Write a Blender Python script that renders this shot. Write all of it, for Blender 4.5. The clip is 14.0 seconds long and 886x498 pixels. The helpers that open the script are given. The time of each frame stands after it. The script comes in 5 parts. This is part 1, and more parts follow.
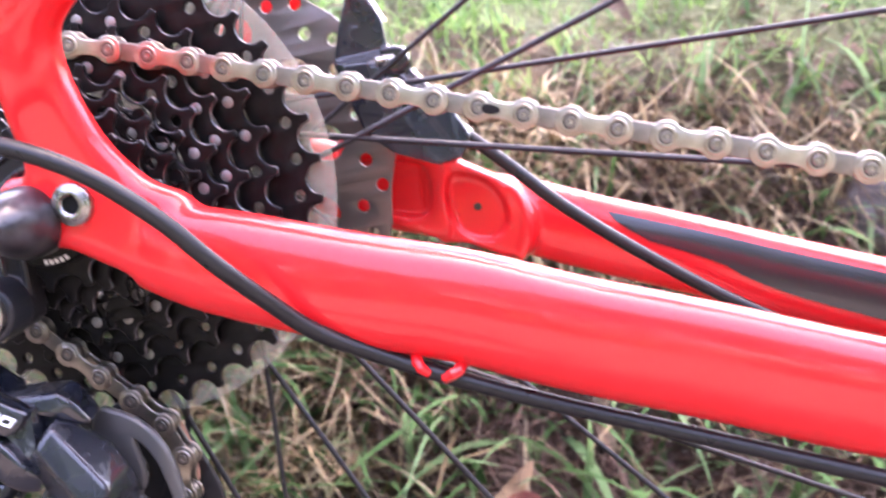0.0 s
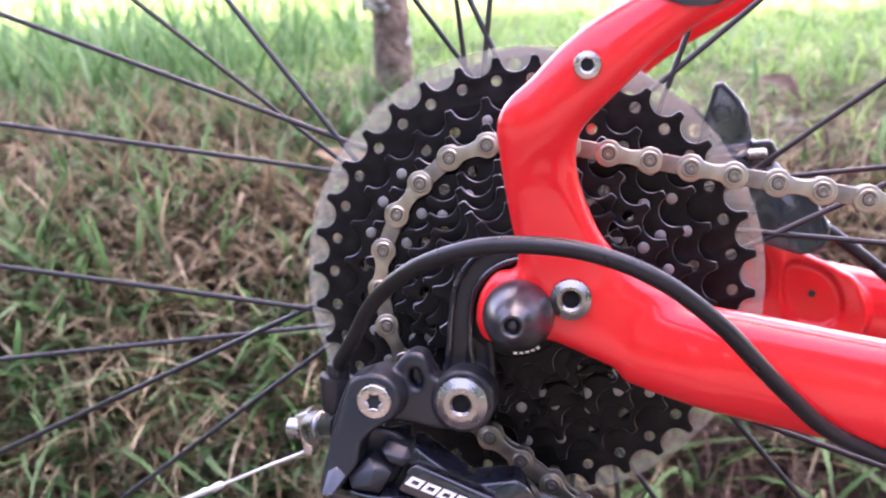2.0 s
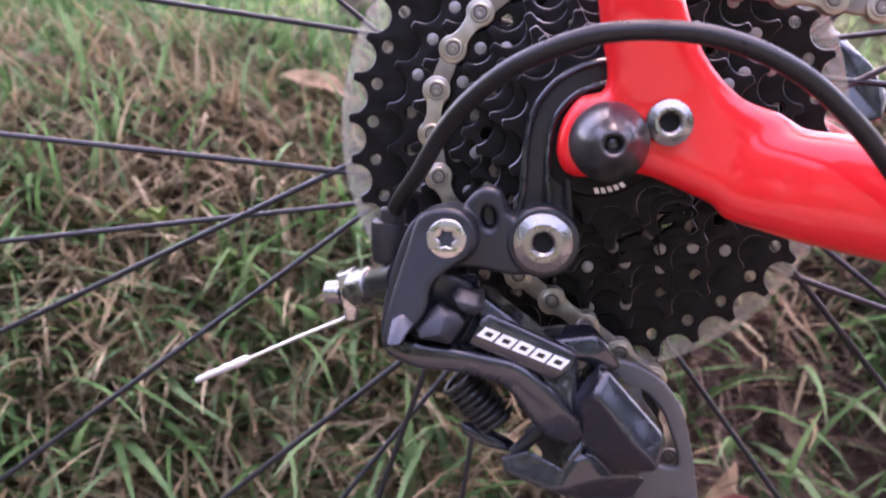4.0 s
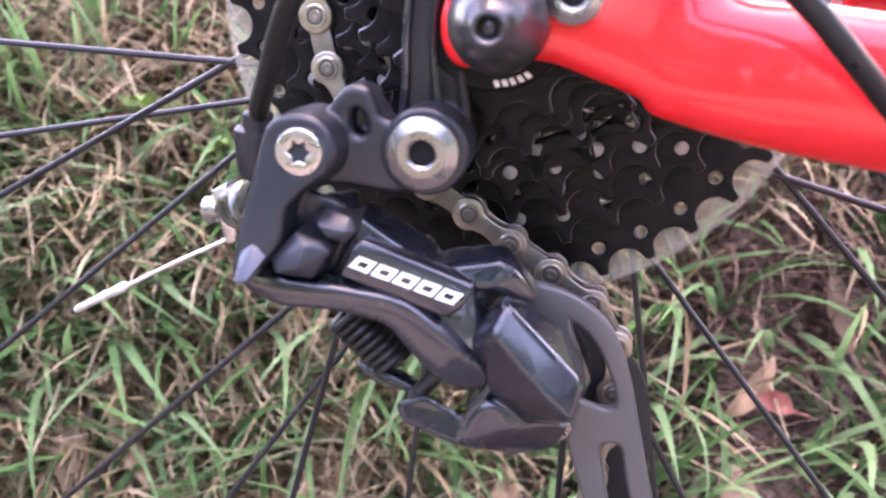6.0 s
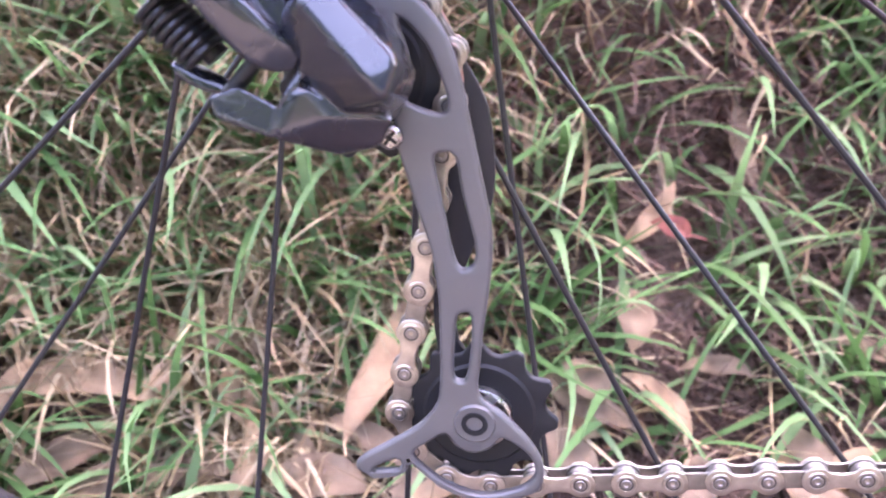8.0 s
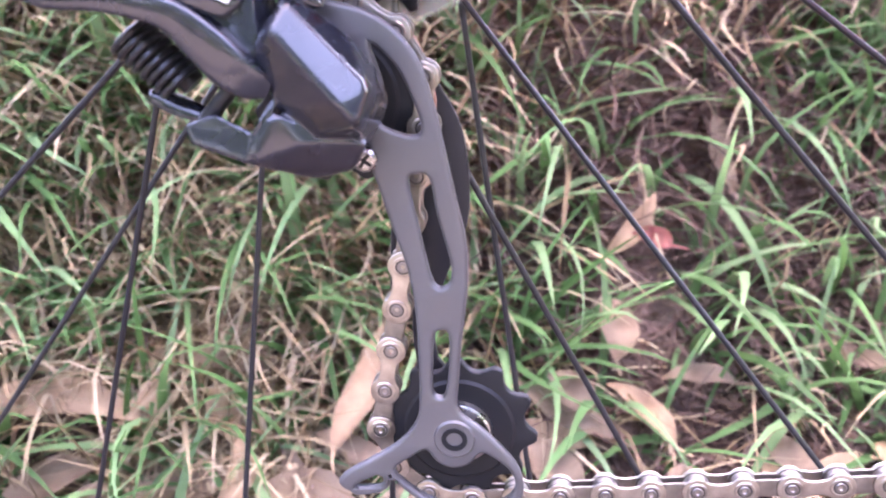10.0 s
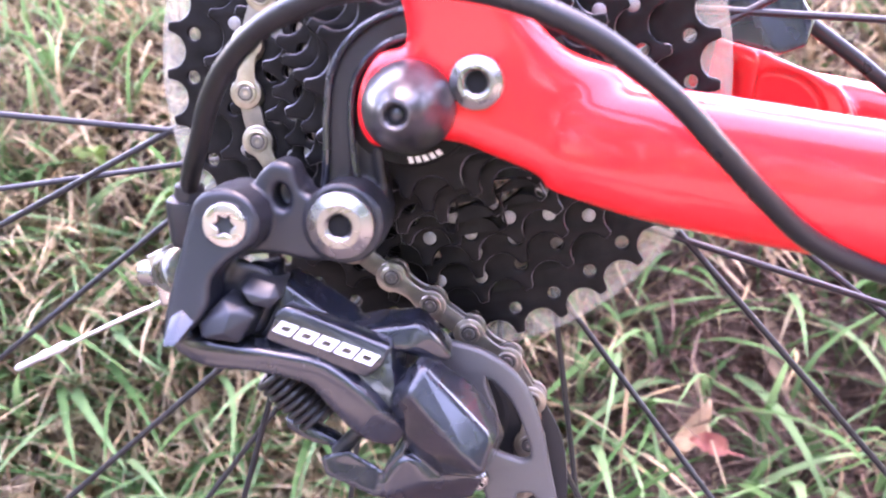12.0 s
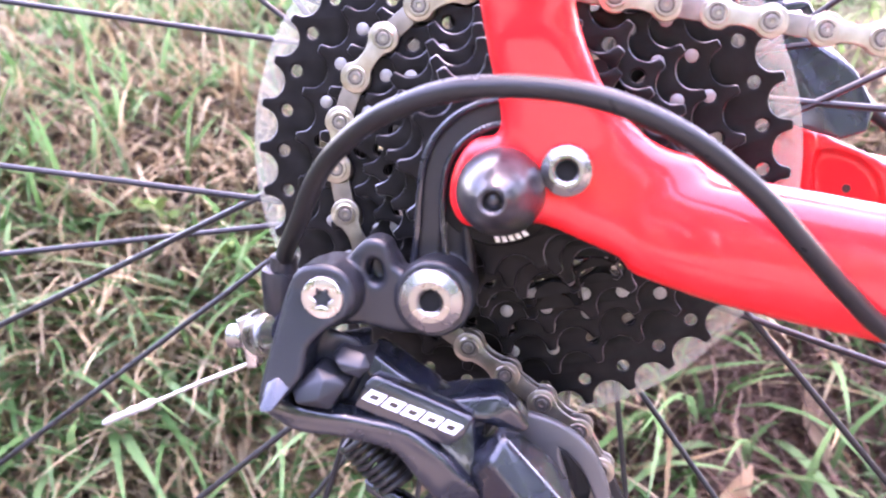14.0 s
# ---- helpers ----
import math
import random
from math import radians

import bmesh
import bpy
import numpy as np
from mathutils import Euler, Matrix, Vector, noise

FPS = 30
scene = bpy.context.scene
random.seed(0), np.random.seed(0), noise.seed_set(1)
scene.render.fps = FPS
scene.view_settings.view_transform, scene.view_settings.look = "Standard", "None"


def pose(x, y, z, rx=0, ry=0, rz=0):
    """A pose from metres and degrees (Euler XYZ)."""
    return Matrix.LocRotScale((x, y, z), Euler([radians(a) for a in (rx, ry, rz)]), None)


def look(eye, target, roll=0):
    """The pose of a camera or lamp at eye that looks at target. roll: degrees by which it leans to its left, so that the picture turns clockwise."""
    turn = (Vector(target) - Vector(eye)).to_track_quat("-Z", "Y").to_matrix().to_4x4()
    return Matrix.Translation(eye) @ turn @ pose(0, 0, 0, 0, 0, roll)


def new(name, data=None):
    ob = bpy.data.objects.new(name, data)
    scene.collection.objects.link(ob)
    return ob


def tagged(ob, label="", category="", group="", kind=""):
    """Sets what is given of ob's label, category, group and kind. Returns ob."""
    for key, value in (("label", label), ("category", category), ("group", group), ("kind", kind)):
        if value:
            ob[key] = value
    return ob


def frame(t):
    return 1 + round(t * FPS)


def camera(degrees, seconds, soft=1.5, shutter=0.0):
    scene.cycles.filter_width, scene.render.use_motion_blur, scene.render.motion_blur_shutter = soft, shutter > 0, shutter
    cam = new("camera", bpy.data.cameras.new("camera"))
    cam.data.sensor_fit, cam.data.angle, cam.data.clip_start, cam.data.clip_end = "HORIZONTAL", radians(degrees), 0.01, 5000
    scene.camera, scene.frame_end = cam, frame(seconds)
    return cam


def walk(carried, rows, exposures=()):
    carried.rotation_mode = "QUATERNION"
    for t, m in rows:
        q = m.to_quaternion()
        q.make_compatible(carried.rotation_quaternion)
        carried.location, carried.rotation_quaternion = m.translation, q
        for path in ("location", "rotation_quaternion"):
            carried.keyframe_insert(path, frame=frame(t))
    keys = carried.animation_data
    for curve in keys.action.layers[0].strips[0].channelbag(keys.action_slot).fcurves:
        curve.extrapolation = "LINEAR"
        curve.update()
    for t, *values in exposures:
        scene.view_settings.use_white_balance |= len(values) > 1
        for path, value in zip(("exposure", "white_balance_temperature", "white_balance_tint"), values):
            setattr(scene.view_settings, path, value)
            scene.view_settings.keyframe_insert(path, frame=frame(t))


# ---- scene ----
cam = camera(49.39, 14.0, soft=2.0, shutter=0.15)
cam.data.dof.use_dof, cam.data.dof.focus_distance, cam.data.dof.aperture_fstop = True, 0.285, 17.5
PATH = [
    (0, 0.16340, -0.26334, 0.43031, 70.152, 4.679, 9.811),
    (0.5, 0.12560, -0.26885, 0.45875, 74.013, 4.511, 14.315),
    (1, 0.09438, -0.28039, 0.46212, 75.114, 3.575, 15.628),
    (1.5, 0.06430, -0.28681, 0.45889, 74.351, 4.004, 11.158),
    (2, 0.02962, -0.29128, 0.45622, 72.967, 3.275, 10.112),
    (2.5, 0.01294, -0.30538, 0.47298, 71.298, 0.227, 7.655),
    (3, -0.01817, -0.28977, 0.48780, 72.309, 0.989, 3.002),
    (3.5, -0.02216, -0.27993, 0.45713, 73.089, 1.747, 3.337),
    (4, -0.01856, -0.27924, 0.40577, 72.339, 1.510, 5.296),
    (4.2, -0.01036, -0.27065, 0.40182, 69.837, 2.380, 5.486),
    (6.3, 0.03034, -0.22363, 0.39799, 64.061, 4.731, 10.497),
    (6.5, 0.03348, -0.22229, 0.38319, 63.536, 4.347, 10.278),
    (7, 0.04177, -0.22975, 0.36362, 61.327, 4.164, 8.793),
    (7.5, 0.04872, -0.23740, 0.35087, 60.121, 3.860, 8.729),
    (7.7, 0.05106, -0.23667, 0.34462, 59.817, 3.894, 7.982),
    (9.8, 0.05983, -0.23844, 0.34481, 60.945, 5.168, 5.711),
    (10, 0.05835, -0.23892, 0.34854, 60.394, 4.997, 6.162),
    (10.5, 0.05384, -0.23026, 0.36800, 60.950, 5.482, 6.277),
    (11, 0.04813, -0.23042, 0.38700, 63.611, 5.074, 7.834),
    (11.5, 0.04623, -0.22984, 0.40004, 65.058, 4.600, 7.867),
    (12, 0.04063, -0.23518, 0.41095, 66.450, 4.128, 8.280),
    (12.5, 0.03990, -0.23490, 0.41274, 67.476, 4.503, 9.089),
    (13, 0.05380, -0.23037, 0.40334, 67.162, 4.306, 6.886),
    (13.5, 0.04232, -0.23904, 0.41413, 67.984, 3.336, 7.328),
    (14, 0.02737, -0.24506, 0.42299, 69.267, 3.124, 10.047),
]
LIGHT = [(0, 4.12, 7250, 37), (0.5, 3.87, 7100, 40), (1.0, 3.67, 7100, 41), (2.0, 3.52, 7100, 41), (3.0, 3.42, 7050, 42), (3.5, 3.42, 7050, 43), (4.2, 3.45, 7250, 45), (6.5, 4.45, 7150, 42), (7.5, 4.58, 6950, 42), (10, 4.65, 6900, 43), (11.0, 4.68, 6900, 45), (12.0, 4.8, 6900, 45), (14, 4.75, 6900, 45)]
walk(cam, [(t, pose(*row)) for t, *row in PATH], LIGHT)

# ---- light ----
SUN_ELEVATION, SUN_AZIMUTH = 70.0, 12.0
world = bpy.data.worlds.new("sky")
scene.world = world
world.use_nodes = True
wn = world.node_tree
sky = wn.nodes.new("ShaderNodeTexSky")
sky.sky_type = "NISHITA"
sky.sun_disc = False
sky.sun_elevation = radians(SUN_ELEVATION)
sky.sun_rotation = radians(SUN_AZIMUTH)
sky.air_density, sky.dust_density, sky.ozone_density = 1.0, 3.0, 1.0
wn.links.new(sky.outputs[0], wn.nodes["Background"].inputs[0])
wn.nodes["Background"].inputs[1].default_value = 0.15
sun_data = bpy.data.lights.new("sun", "SUN")
sun_data.energy, sun_data.angle, sun_data.color = 3.8, radians(0.53), (1.0, 0.95, 0.86)
sun = new("sun", sun_data)
_el, _az = radians(SUN_ELEVATION), radians(SUN_AZIMUTH)
SUN_WAY = Vector((math.sin(_az) * math.cos(_el), math.cos(_az) * math.cos(_el), math.sin(_el)))
sun.matrix_world = look(tuple(SUN_WAY * 30), (0, 0, 0))


# ---- materials ----
def material(name, colour, rough=0.5, metal=0.0, **more):
    m = bpy.data.materials.new(name)
    m.use_nodes = True
    b = m.node_tree.nodes["Principled BSDF"]
    b.inputs["Base Color"].default_value = (*colour, 1)
    b.inputs["Roughness"].default_value = rough
    b.inputs["Metallic"].default_value = metal
    for key, value in more.items():
        b.inputs[key.replace("_", " ")].default_value = value
    return m


def vary(m, low, high, scale, where="Base Color", detail=6.0, lo=0.3, hi=0.7, space="Object"):
    """Noise between two values (colours or numbers) on one input."""
    nt = m.node_tree
    tc = nt.nodes.new("ShaderNodeTexCoord")
    n = nt.nodes.new("ShaderNodeTexNoise")
    n.inputs["Scale"].default_value, n.inputs["Detail"].default_value = scale, detail
    r = nt.nodes.new("ShaderNodeValToRGB")
    as_colour = lambda v: (*v, 1) if isinstance(v, tuple) else (v, v, v, 1)
    r.color_ramp.elements[0].color, r.color_ramp.elements[1].color = as_colour(low), as_colour(high)
    r.color_ramp.elements[0].position, r.color_ramp.elements[1].position = lo, hi
    nt.links.new(tc.outputs[space], n.inputs["Vector"])
    nt.links.new(n.outputs["Fac"], r.inputs[0])
    nt.links.new(r.outputs[0], nt.nodes["Principled BSDF"].inputs[where])
    return m


def relief(m, scale, strength, distance=0.0005, detail=4.0, space="Object"):
    nt = m.node_tree
    tc = nt.nodes.new("ShaderNodeTexCoord")
    n = nt.nodes.new("ShaderNodeTexNoise")
    n.inputs["Scale"].default_value, n.inputs["Detail"].default_value = scale, detail
    b = nt.nodes.new("ShaderNodeBump")
    b.inputs["Strength"].default_value, b.inputs["Distance"].default_value = strength, distance
    nt.links.new(tc.outputs[space], n.inputs["Vector"])
    nt.links.new(n.outputs["Fac"], b.inputs["Height"])
    nt.links.new(b.outputs[0], nt.nodes["Principled BSDF"].inputs["Normal"])
    return m


RED = relief(material("red_paint", (0.85, 0.016, 0.017), 0.42, Specular_IOR_Level=0.22, Coat_Weight=0.8, Coat_Roughness=0.1), 60, 0.02)
vary(RED, 0.36, 0.48, 90, "Roughness")
STRIPE = relief(material("dark_decal", (0.012, 0.012, 0.016), 0.3, Coat_Weight=0.6, Coat_Roughness=0.12), 300, 0.03)
BLACK = relief(material("black_anodised", (0.020, 0.019, 0.020), 0.42, Specular_IOR_Level=0.3), 900, 0.06)
vary(BLACK, 0.28, 0.44, 160, "Roughness")
COG = relief(material("black_steel", (0.008, 0.0075, 0.0075), 0.34, Specular_IOR_Level=0.1), 350, 0.1)
vary(COG, (0.005, 0.0046, 0.0046), (0.013, 0.012, 0.0117), 180)
GLOSS = relief(material("black_enamel", (0.0095, 0.0112, 0.0165), 0.24, Specular_IOR_Level=0.4, Coat_Weight=0.8, Coat_Roughness=0.06), 1500, 0.05)
vary(GLOSS, 0.18, 0.32, 120, "Roughness")
RUBBER = relief(material("cable_housing_vinyl", (0.013, 0.012, 0.0125), 0.33, Specular_IOR_Level=0.35), 500, 0.05)
vary(RUBBER, 0.26, 0.4, 200, "Roughness")
PLASTIC = relief(material("black_plastic", (0.011, 0.011, 0.012), 0.5, Specular_IOR_Level=0.3), 600, 0.08)
CAP = relief(material("smoky_cap_plastic", (0.008, 0.008, 0.010), 0.3, Specular_IOR_Level=0.4, Coat_Weight=0.5, Coat_Roughness=0.16), 150, 0.4, 0.0009)
vary(CAP, (0.011, 0.010, 0.013), (0.06, 0.056, 0.06), 130, lo=0.42, hi=0.75)
STEEL = relief(material("bright_steel", (0.46, 0.44, 0.42), 0.28, 1.0), 400, 0.05)
vary(STEEL, 0.18, 0.4, 250, "Roughness")
CHAIN = relief(material("nickel_chain", (0.38, 0.355, 0.32), 0.34, 1.0), 400, 0.2)
vary(CHAIN, (0.27, 0.235, 0.19), (0.50, 0.45, 0.38), 170)
CHAIN_IN = relief(material("grey_chain_steel", (0.36, 0.34, 0.32), 0.45, 1.0), 500, 0.12)
vary(CHAIN_IN, (0.13, 0.115, 0.098), (0.29, 0.262, 0.225), 160)
PIN = material("chain_pin_steel", (0.26, 0.24, 0.22), 0.38, 1.0)
PIN_SHADE = material("pin_gap_shade", (0.10, 0.088, 0.076), 0.5, 0.6)
# near-black that paints the shade inside sockets and slots
MATTE = material("recess_shade", (0.012, 0.012, 0.012), 0.75, Specular_IOR_Level=0.15)
SATIN = relief(material("satin_bolt_steel", (0.33, 0.315, 0.30), 0.26, 1.0), 500, 0.06)
vary(SATIN, 0.22, 0.34, 250, "Roughness")
GREY = relief(material("grey_cage_paint", (0.105, 0.102, 0.100), 0.38, 0.45), 700, 0.08)
vary(GREY, 0.34, 0.5, 90, "Roughness")
WHITE = material("white_print", (0.8, 0.8, 0.8), 0.5)
SATIN_BLACK = relief(material("satin_black_enamel", (0.0135, 0.0150, 0.0195), 0.34, Specular_IOR_Level=0.5), 700, 0.06)
vary(SATIN_BLACK, 0.28, 0.42, 140, "Roughness")
SPRING = material("spring_steel_black", (0.045, 0.045, 0.048), 0.35, 0.7)
CABLE = relief(material("inner_cable_steel", (0.72, 0.71, 0.69), 0.3, 1.0), 2500, 0.3)
CRIMP = material("aluminium_crimp", (0.78, 0.78, 0.78), 0.4, 0.8)
ZINC = material("grey_zinc", (0.36, 0.345, 0.34), 0.6, 0.1)
BRASS = material("copper_inner_cage", (0.34, 0.17, 0.12), 0.5, 0.2)
ROTOR = relief(material("rotor_steel", (0.16, 0.142, 0.13), 0.4, 0.9), 300, 0.1)
TYRE = relief(material("tyre_rubber", (0.02, 0.02, 0.021), 0.75), 200, 0.3)

# clear guard: see-through plastic with some milkiness and gloss
GUARD = bpy.data.materials.new("clear_guard_plastic")
GUARD.use_nodes = True
_nt = GUARD.node_tree
_nt.nodes.clear()
_out = _nt.nodes.new("ShaderNodeOutputMaterial")
_clear = _nt.nodes.new("ShaderNodeBsdfTransparent")
_clear.inputs[0].default_value = (0.93, 0.925, 0.87, 1)
_milk = _nt.nodes.new("ShaderNodeBsdfPrincipled")
_milk.inputs["Base Color"].default_value = (0.66, 0.645, 0.55, 1)
_milk.inputs["Roughness"].default_value = 0.25
_mix = _nt.nodes.new("ShaderNodeMixShader")
_mix.inputs[0].default_value = 0.22
_nt.links.new(_clear.outputs[0], _mix.inputs[1])
_nt.links.new(_milk.outputs[0], _mix.inputs[2])
_nt.links.new(_mix.outputs[0], _out.inputs[0])

# ---- mesh helpers (bicycle measures in millimetres: x ahead, y inward, z up, from the axle) ----
MM = 0.001


def catmull(pts, n=4, closed=True):
    pts = [Vector(p) for p in pts]
    out, count = [], len(pts)
    for i in range(count if closed else count - 1):
        pick = lambda k: pts[k % count] if closed else pts[min(max(k, 0), count - 1)]
        a, b, c, d = pick(i - 1), pick(i), pick(i + 1), pick(i + 2)
        for s in range(n):
            t = s / n
            out.append(0.5 * ((2 * b) + (c - a) * t + (2 * a - 5 * b + 4 * c - d) * t * t + (3 * b - a - 3 * c + d) * t ** 3))
    if not closed:
        out.append(pts[-1])
    return out


def evaluated_mesh(ob):
    bpy.context.view_layer.update()
    mesh = bpy.data.meshes.new_from_object(ob.evaluated_get(bpy.context.evaluated_depsgraph_get()))
    return mesh


def plate(outline, y0, y1, holes=(), bevel=0.4, steps=2):
    """A flat piece with the outline (x, z), from y0 to y1, with rounded rims, as a bmesh."""
    curve = bpy.data.curves.new("outline", "CURVE")
    curve.dimensions, curve.fill_mode = "2D", "BOTH"
    for loop in (outline, *holes):
        s = curve.splines.new("POLY")
        s.points.add(len(loop) - 1)
        for p, q in zip(s.points, loop):
            p.co = (q[0] * MM, q[1] * MM, 0, 1)
        s.use_cyclic_u = True
    half = abs(y1 - y0) / 2
    b = min(bevel, half * 0.95)
    curve.extrude, curve.bevel_depth, curve.bevel_resolution, curve.offset = (half - b) * MM, b * MM, steps, -b * MM
    ob = new("outline", curve)
    mesh = evaluated_mesh(ob)
    bm = bmesh.new()
    bm.from_mesh(mesh)
    bpy.data.objects.remove(ob)
    bpy.data.curves.remove(curve)
    bpy.data.meshes.remove(mesh)
    bmesh.ops.remove_doubles(bm, verts=bm.verts, dist=1e-6)
    mid = (y0 + y1) / 2 * MM
    for v in bm.verts:
        x, z, w = v.co
        v.co = (x, mid - w, z)
    bmesh.ops.recalc_face_normals(bm, faces=bm.faces)
    return bm


def ring(cx, cz, r, n=24, rz=None):
    return [(cx + r * math.cos(2 * math.pi * k / n), cz + (rz or r) * math.sin(2 * math.pi * k / n)) for k in range(n)]


def sweep(pts, sizes, n=14, power=2.0):
    """A bar along pts; sizes: (half width along y, half height in the plane) per point; power over 2 squares the section."""
    bm = bmesh.new()
    pts = [Vector(p) * MM for p in pts]
    rings = []
    for i, p in enumerate(pts):
        way = (pts[min(i + 1, len(pts) - 1)] - pts[max(i - 1, 0)]).normalized()
        side = Vector((0, 1, 0)) - way * way.y
        side.normalize()
        up = way.cross(side)
        a, b = sizes[i]
        loop = []
        for k in range(n):
            c, s = math.cos(2 * math.pi * k / n), math.sin(2 * math.pi * k / n)
            c, s = math.copysign(abs(c) ** (2 / power), c), math.copysign(abs(s) ** (2 / power), s)
            loop.append(bm.verts.new(p + side * (a * MM * c) + up * (b * MM * s)))
        rings.append(loop)
    for r0, r1 in zip(rings, rings[1:]):
        for k in range(n):
            bm.faces.new((r0[k], r0[(k + 1) % n], r1[(k + 1) % n], r1[k]))
    bm.faces.new(rings[0][::-1])
    bm.faces.new(rings[-1])
    bmesh.ops.recalc_face_normals(bm, faces=bm.faces)
    return bm


def tube(pts, radius, n=12):
    """A round bar along pts, with frames carried along it."""
    bm = bmesh.new()
    pts = [Vector(p) * MM for p in pts]
    rad = radius if isinstance(radius, (list, tuple)) else [radius] * len(pts)
    normal, rings = None, []
    for i, p in enumerate(pts):
        way = (pts[min(i + 1, len(pts) - 1)] - pts[max(i - 1, 0)]).normalized()
        if normal is None:
            normal = way.orthogonal().normalized()
        normal = (normal - way * normal.dot(way)).normalized()
        other = way.cross(normal)
        rings.append([bm.verts.new(p + (normal * math.cos(2 * math.pi * k / n) + other * math.sin(2 * math.pi * k / n)) * rad[i] * MM) for k in range(n)])
    for r0, r1 in zip(rings, rings[1:]):
        for k in range(n):
            bm.faces.new((r0[k], r0[(k + 1) % n], r1[(k + 1) % n], r1[k]))
    bm.faces.new(rings[0][::-1])
    bm.faces.new(rings[-1])
    bmesh.ops.recalc_face_normals(bm, faces=bm.faces)
    return bm


def lathe(profile, cx=0.0, cz=0.0, n=40, closed=False):
    """Turned about the line along y through (cx, cz); profile: (radius, y)."""
    bm = bmesh.new()
    rings = []
    for r, y in profile:
        if r < 1e-6:
            rings.append([bm.verts.new((cx * MM, y * MM, cz * MM))])
        else:
            rings.append([bm.verts.new(((cx + r * math.cos(2 * math.pi * k / n)) * MM, y * MM, (cz + r * math.sin(2 * math.pi * k / n)) * MM)) for k in range(n)])
    pairs = list(zip(rings, rings[1:])) + ([(rings[-1], rings[0])] if closed else [])
    for r0, r1 in pairs:
        for k in range(n):
            j = (k + 1) % n
            if len(r0) == 1 and len(r1) == 1:
                continue
            if len(r0) == 1:
                bm.faces.new((r0[0], r1[j], r1[k]))
            elif len(r1) == 1:
                bm.faces.new((r0[k], r0[j], r1[0]))
            else:
                bm.faces.new((r0[k], r0[j], r1[j], r1[k]))
    bmesh.ops.recalc_face_normals(bm, faces=bm.faces)
    return bm


def hull(pts, bevel=1.0, segments=3):
    """A faceted casting: the convex body round pts, with rounded edges."""
    bm = bmesh.new()
    verts = [bm.verts.new(Vector(p) * MM) for p in pts]
    made = bmesh.ops.convex_hull(bm, input=verts)
    loose = [v for v in bm.verts if not v.link_faces]
    bmesh.ops.delete(bm, geom=loose, context="VERTS")
    bmesh.ops.dissolve_limit(bm, angle_limit=radians(6), verts=bm.verts, edges=bm.edges)
    bmesh.ops.bevel(bm, geom=[e for e in bm.edges], offset=bevel * MM, segments=segments, profile=0.5, affect="EDGES", clamp_overlap=True)
    bmesh.ops.recalc_face_normals(bm, faces=bm.faces)
    return bm


def joined(*parts):
    bm = bmesh.new()
    for p in parts:
        mesh = bpy.data.meshes.new("piece")
        p.to_mesh(mesh)
        bm.from_mesh(mesh)
        bpy.data.meshes.remove(mesh)
        p.free()
    return bm


def melted(bm, voxel, smooth=6):
    """Overlapping bodies grown into one smooth casting."""
    mesh = bpy.data.meshes.new("melt")
    bm.to_mesh(mesh)
    bm.free()
    ob = new("melt", mesh)
    m = ob.modifiers.new("remesh", "REMESH")
    m.mode, m.voxel_size = "VOXEL", voxel * MM
    s = ob.modifiers.new("smooth", "SMOOTH")
    s.factor, s.iterations = 0.5, smooth
    done = evaluated_mesh(ob)
    out = bmesh.new()
    out.from_mesh(done)
    bpy.data.objects.remove(ob)
    bpy.data.meshes.remove(done)
    return out


AXLE = (0.0, -0.044, 0.368)


def part(name, bm, mat, parent, label="", smooth=35.0, offset=None):
    """One bmesh as one mesh object under a thing or a part."""
    mesh = bpy.data.meshes.new(name)
    if smooth:
        for f in bm.faces:
            f.smooth = True
        for e in bm.edges:
            if len(e.link_faces) == 2 and e.calc_face_angle(0.0) > radians(smooth):
                e.smooth = False
    bm.to_mesh(mesh)
    bm.free()
    mesh.materials.append(mat)
    ob = new(name, mesh)
    ob.parent = parent
    if offset is None:
        offset = AXLE if parent is bicycle else (0, 0, 0)
    ob.location = offset
    return tagged(ob, label)


def again(ob, parent, m):
    """The same piece once more, at another place under its part."""
    o = bpy.data.objects.new(ob.name.split(".")[0], ob.data)
    scene.collection.objects.link(o)
    o.parent = parent
    o.matrix_basis = m
    return o


def bolt_head(cx, cz, y, r, bore, depth=3.0, sides=6, dish=0.6):
    """A turned bolt head facing the viewer, with a hex socket."""
    rim = [(r, y + depth), (r, y + 0.5 * dish + 0.3), (r - 0.15, y + 0.5 * dish + 0.05), (r - dish, y + 0.12), (r - dish - 0.25, y), (bore + 0.6, y), (bore + 0.35, y + 0.2)]
    bm = lathe([(0.01, y + depth)] + rim, cx, cz, 36)
    n = len(bm.verts)
    floor = min(depth - 0.2, 1.9)
    hexa = [(bore + 0.3, y + 0.3), (bore, y + 0.6), (bore * 0.98, y + floor - 0.1), (0.01, y + floor)]
    inner = lathe(hexa, cx, cz, sides * 2)
    return joined(bm, inner)


def dark_socket(ob, cx, cz, radius):
    """Paints the shade inside a bolt's socket: its faces turn dull and dark."""
    ob.data.materials.append(MATTE)
    for f in ob.data.polygons:
        if math.hypot(f.center.x / MM - cx, f.center.z / MM - cz) < radius:
            f.material_index = 1
    return ob


# ---- the bicycle ----
bicycle = new("bicycle")
LEAN_BACK, NOSE_DOWN = 9.0, 8.0
ROOT = pose(0, 0, 0.35) @ pose(0, 0, 0, -LEAN_BACK, 0, 0) @ pose(0, 0, 0, 0, -NOSE_DOWN, 0)
bicycle.matrix_world = ROOT @ Matrix.Translation((0, 0.044, -0.368))
tagged(bicycle, "glossy red mountain bicycle leaning beside a grassy bank", "bicycle")

CX, CZ = -2.0, 3.0  # the wheel's own centre


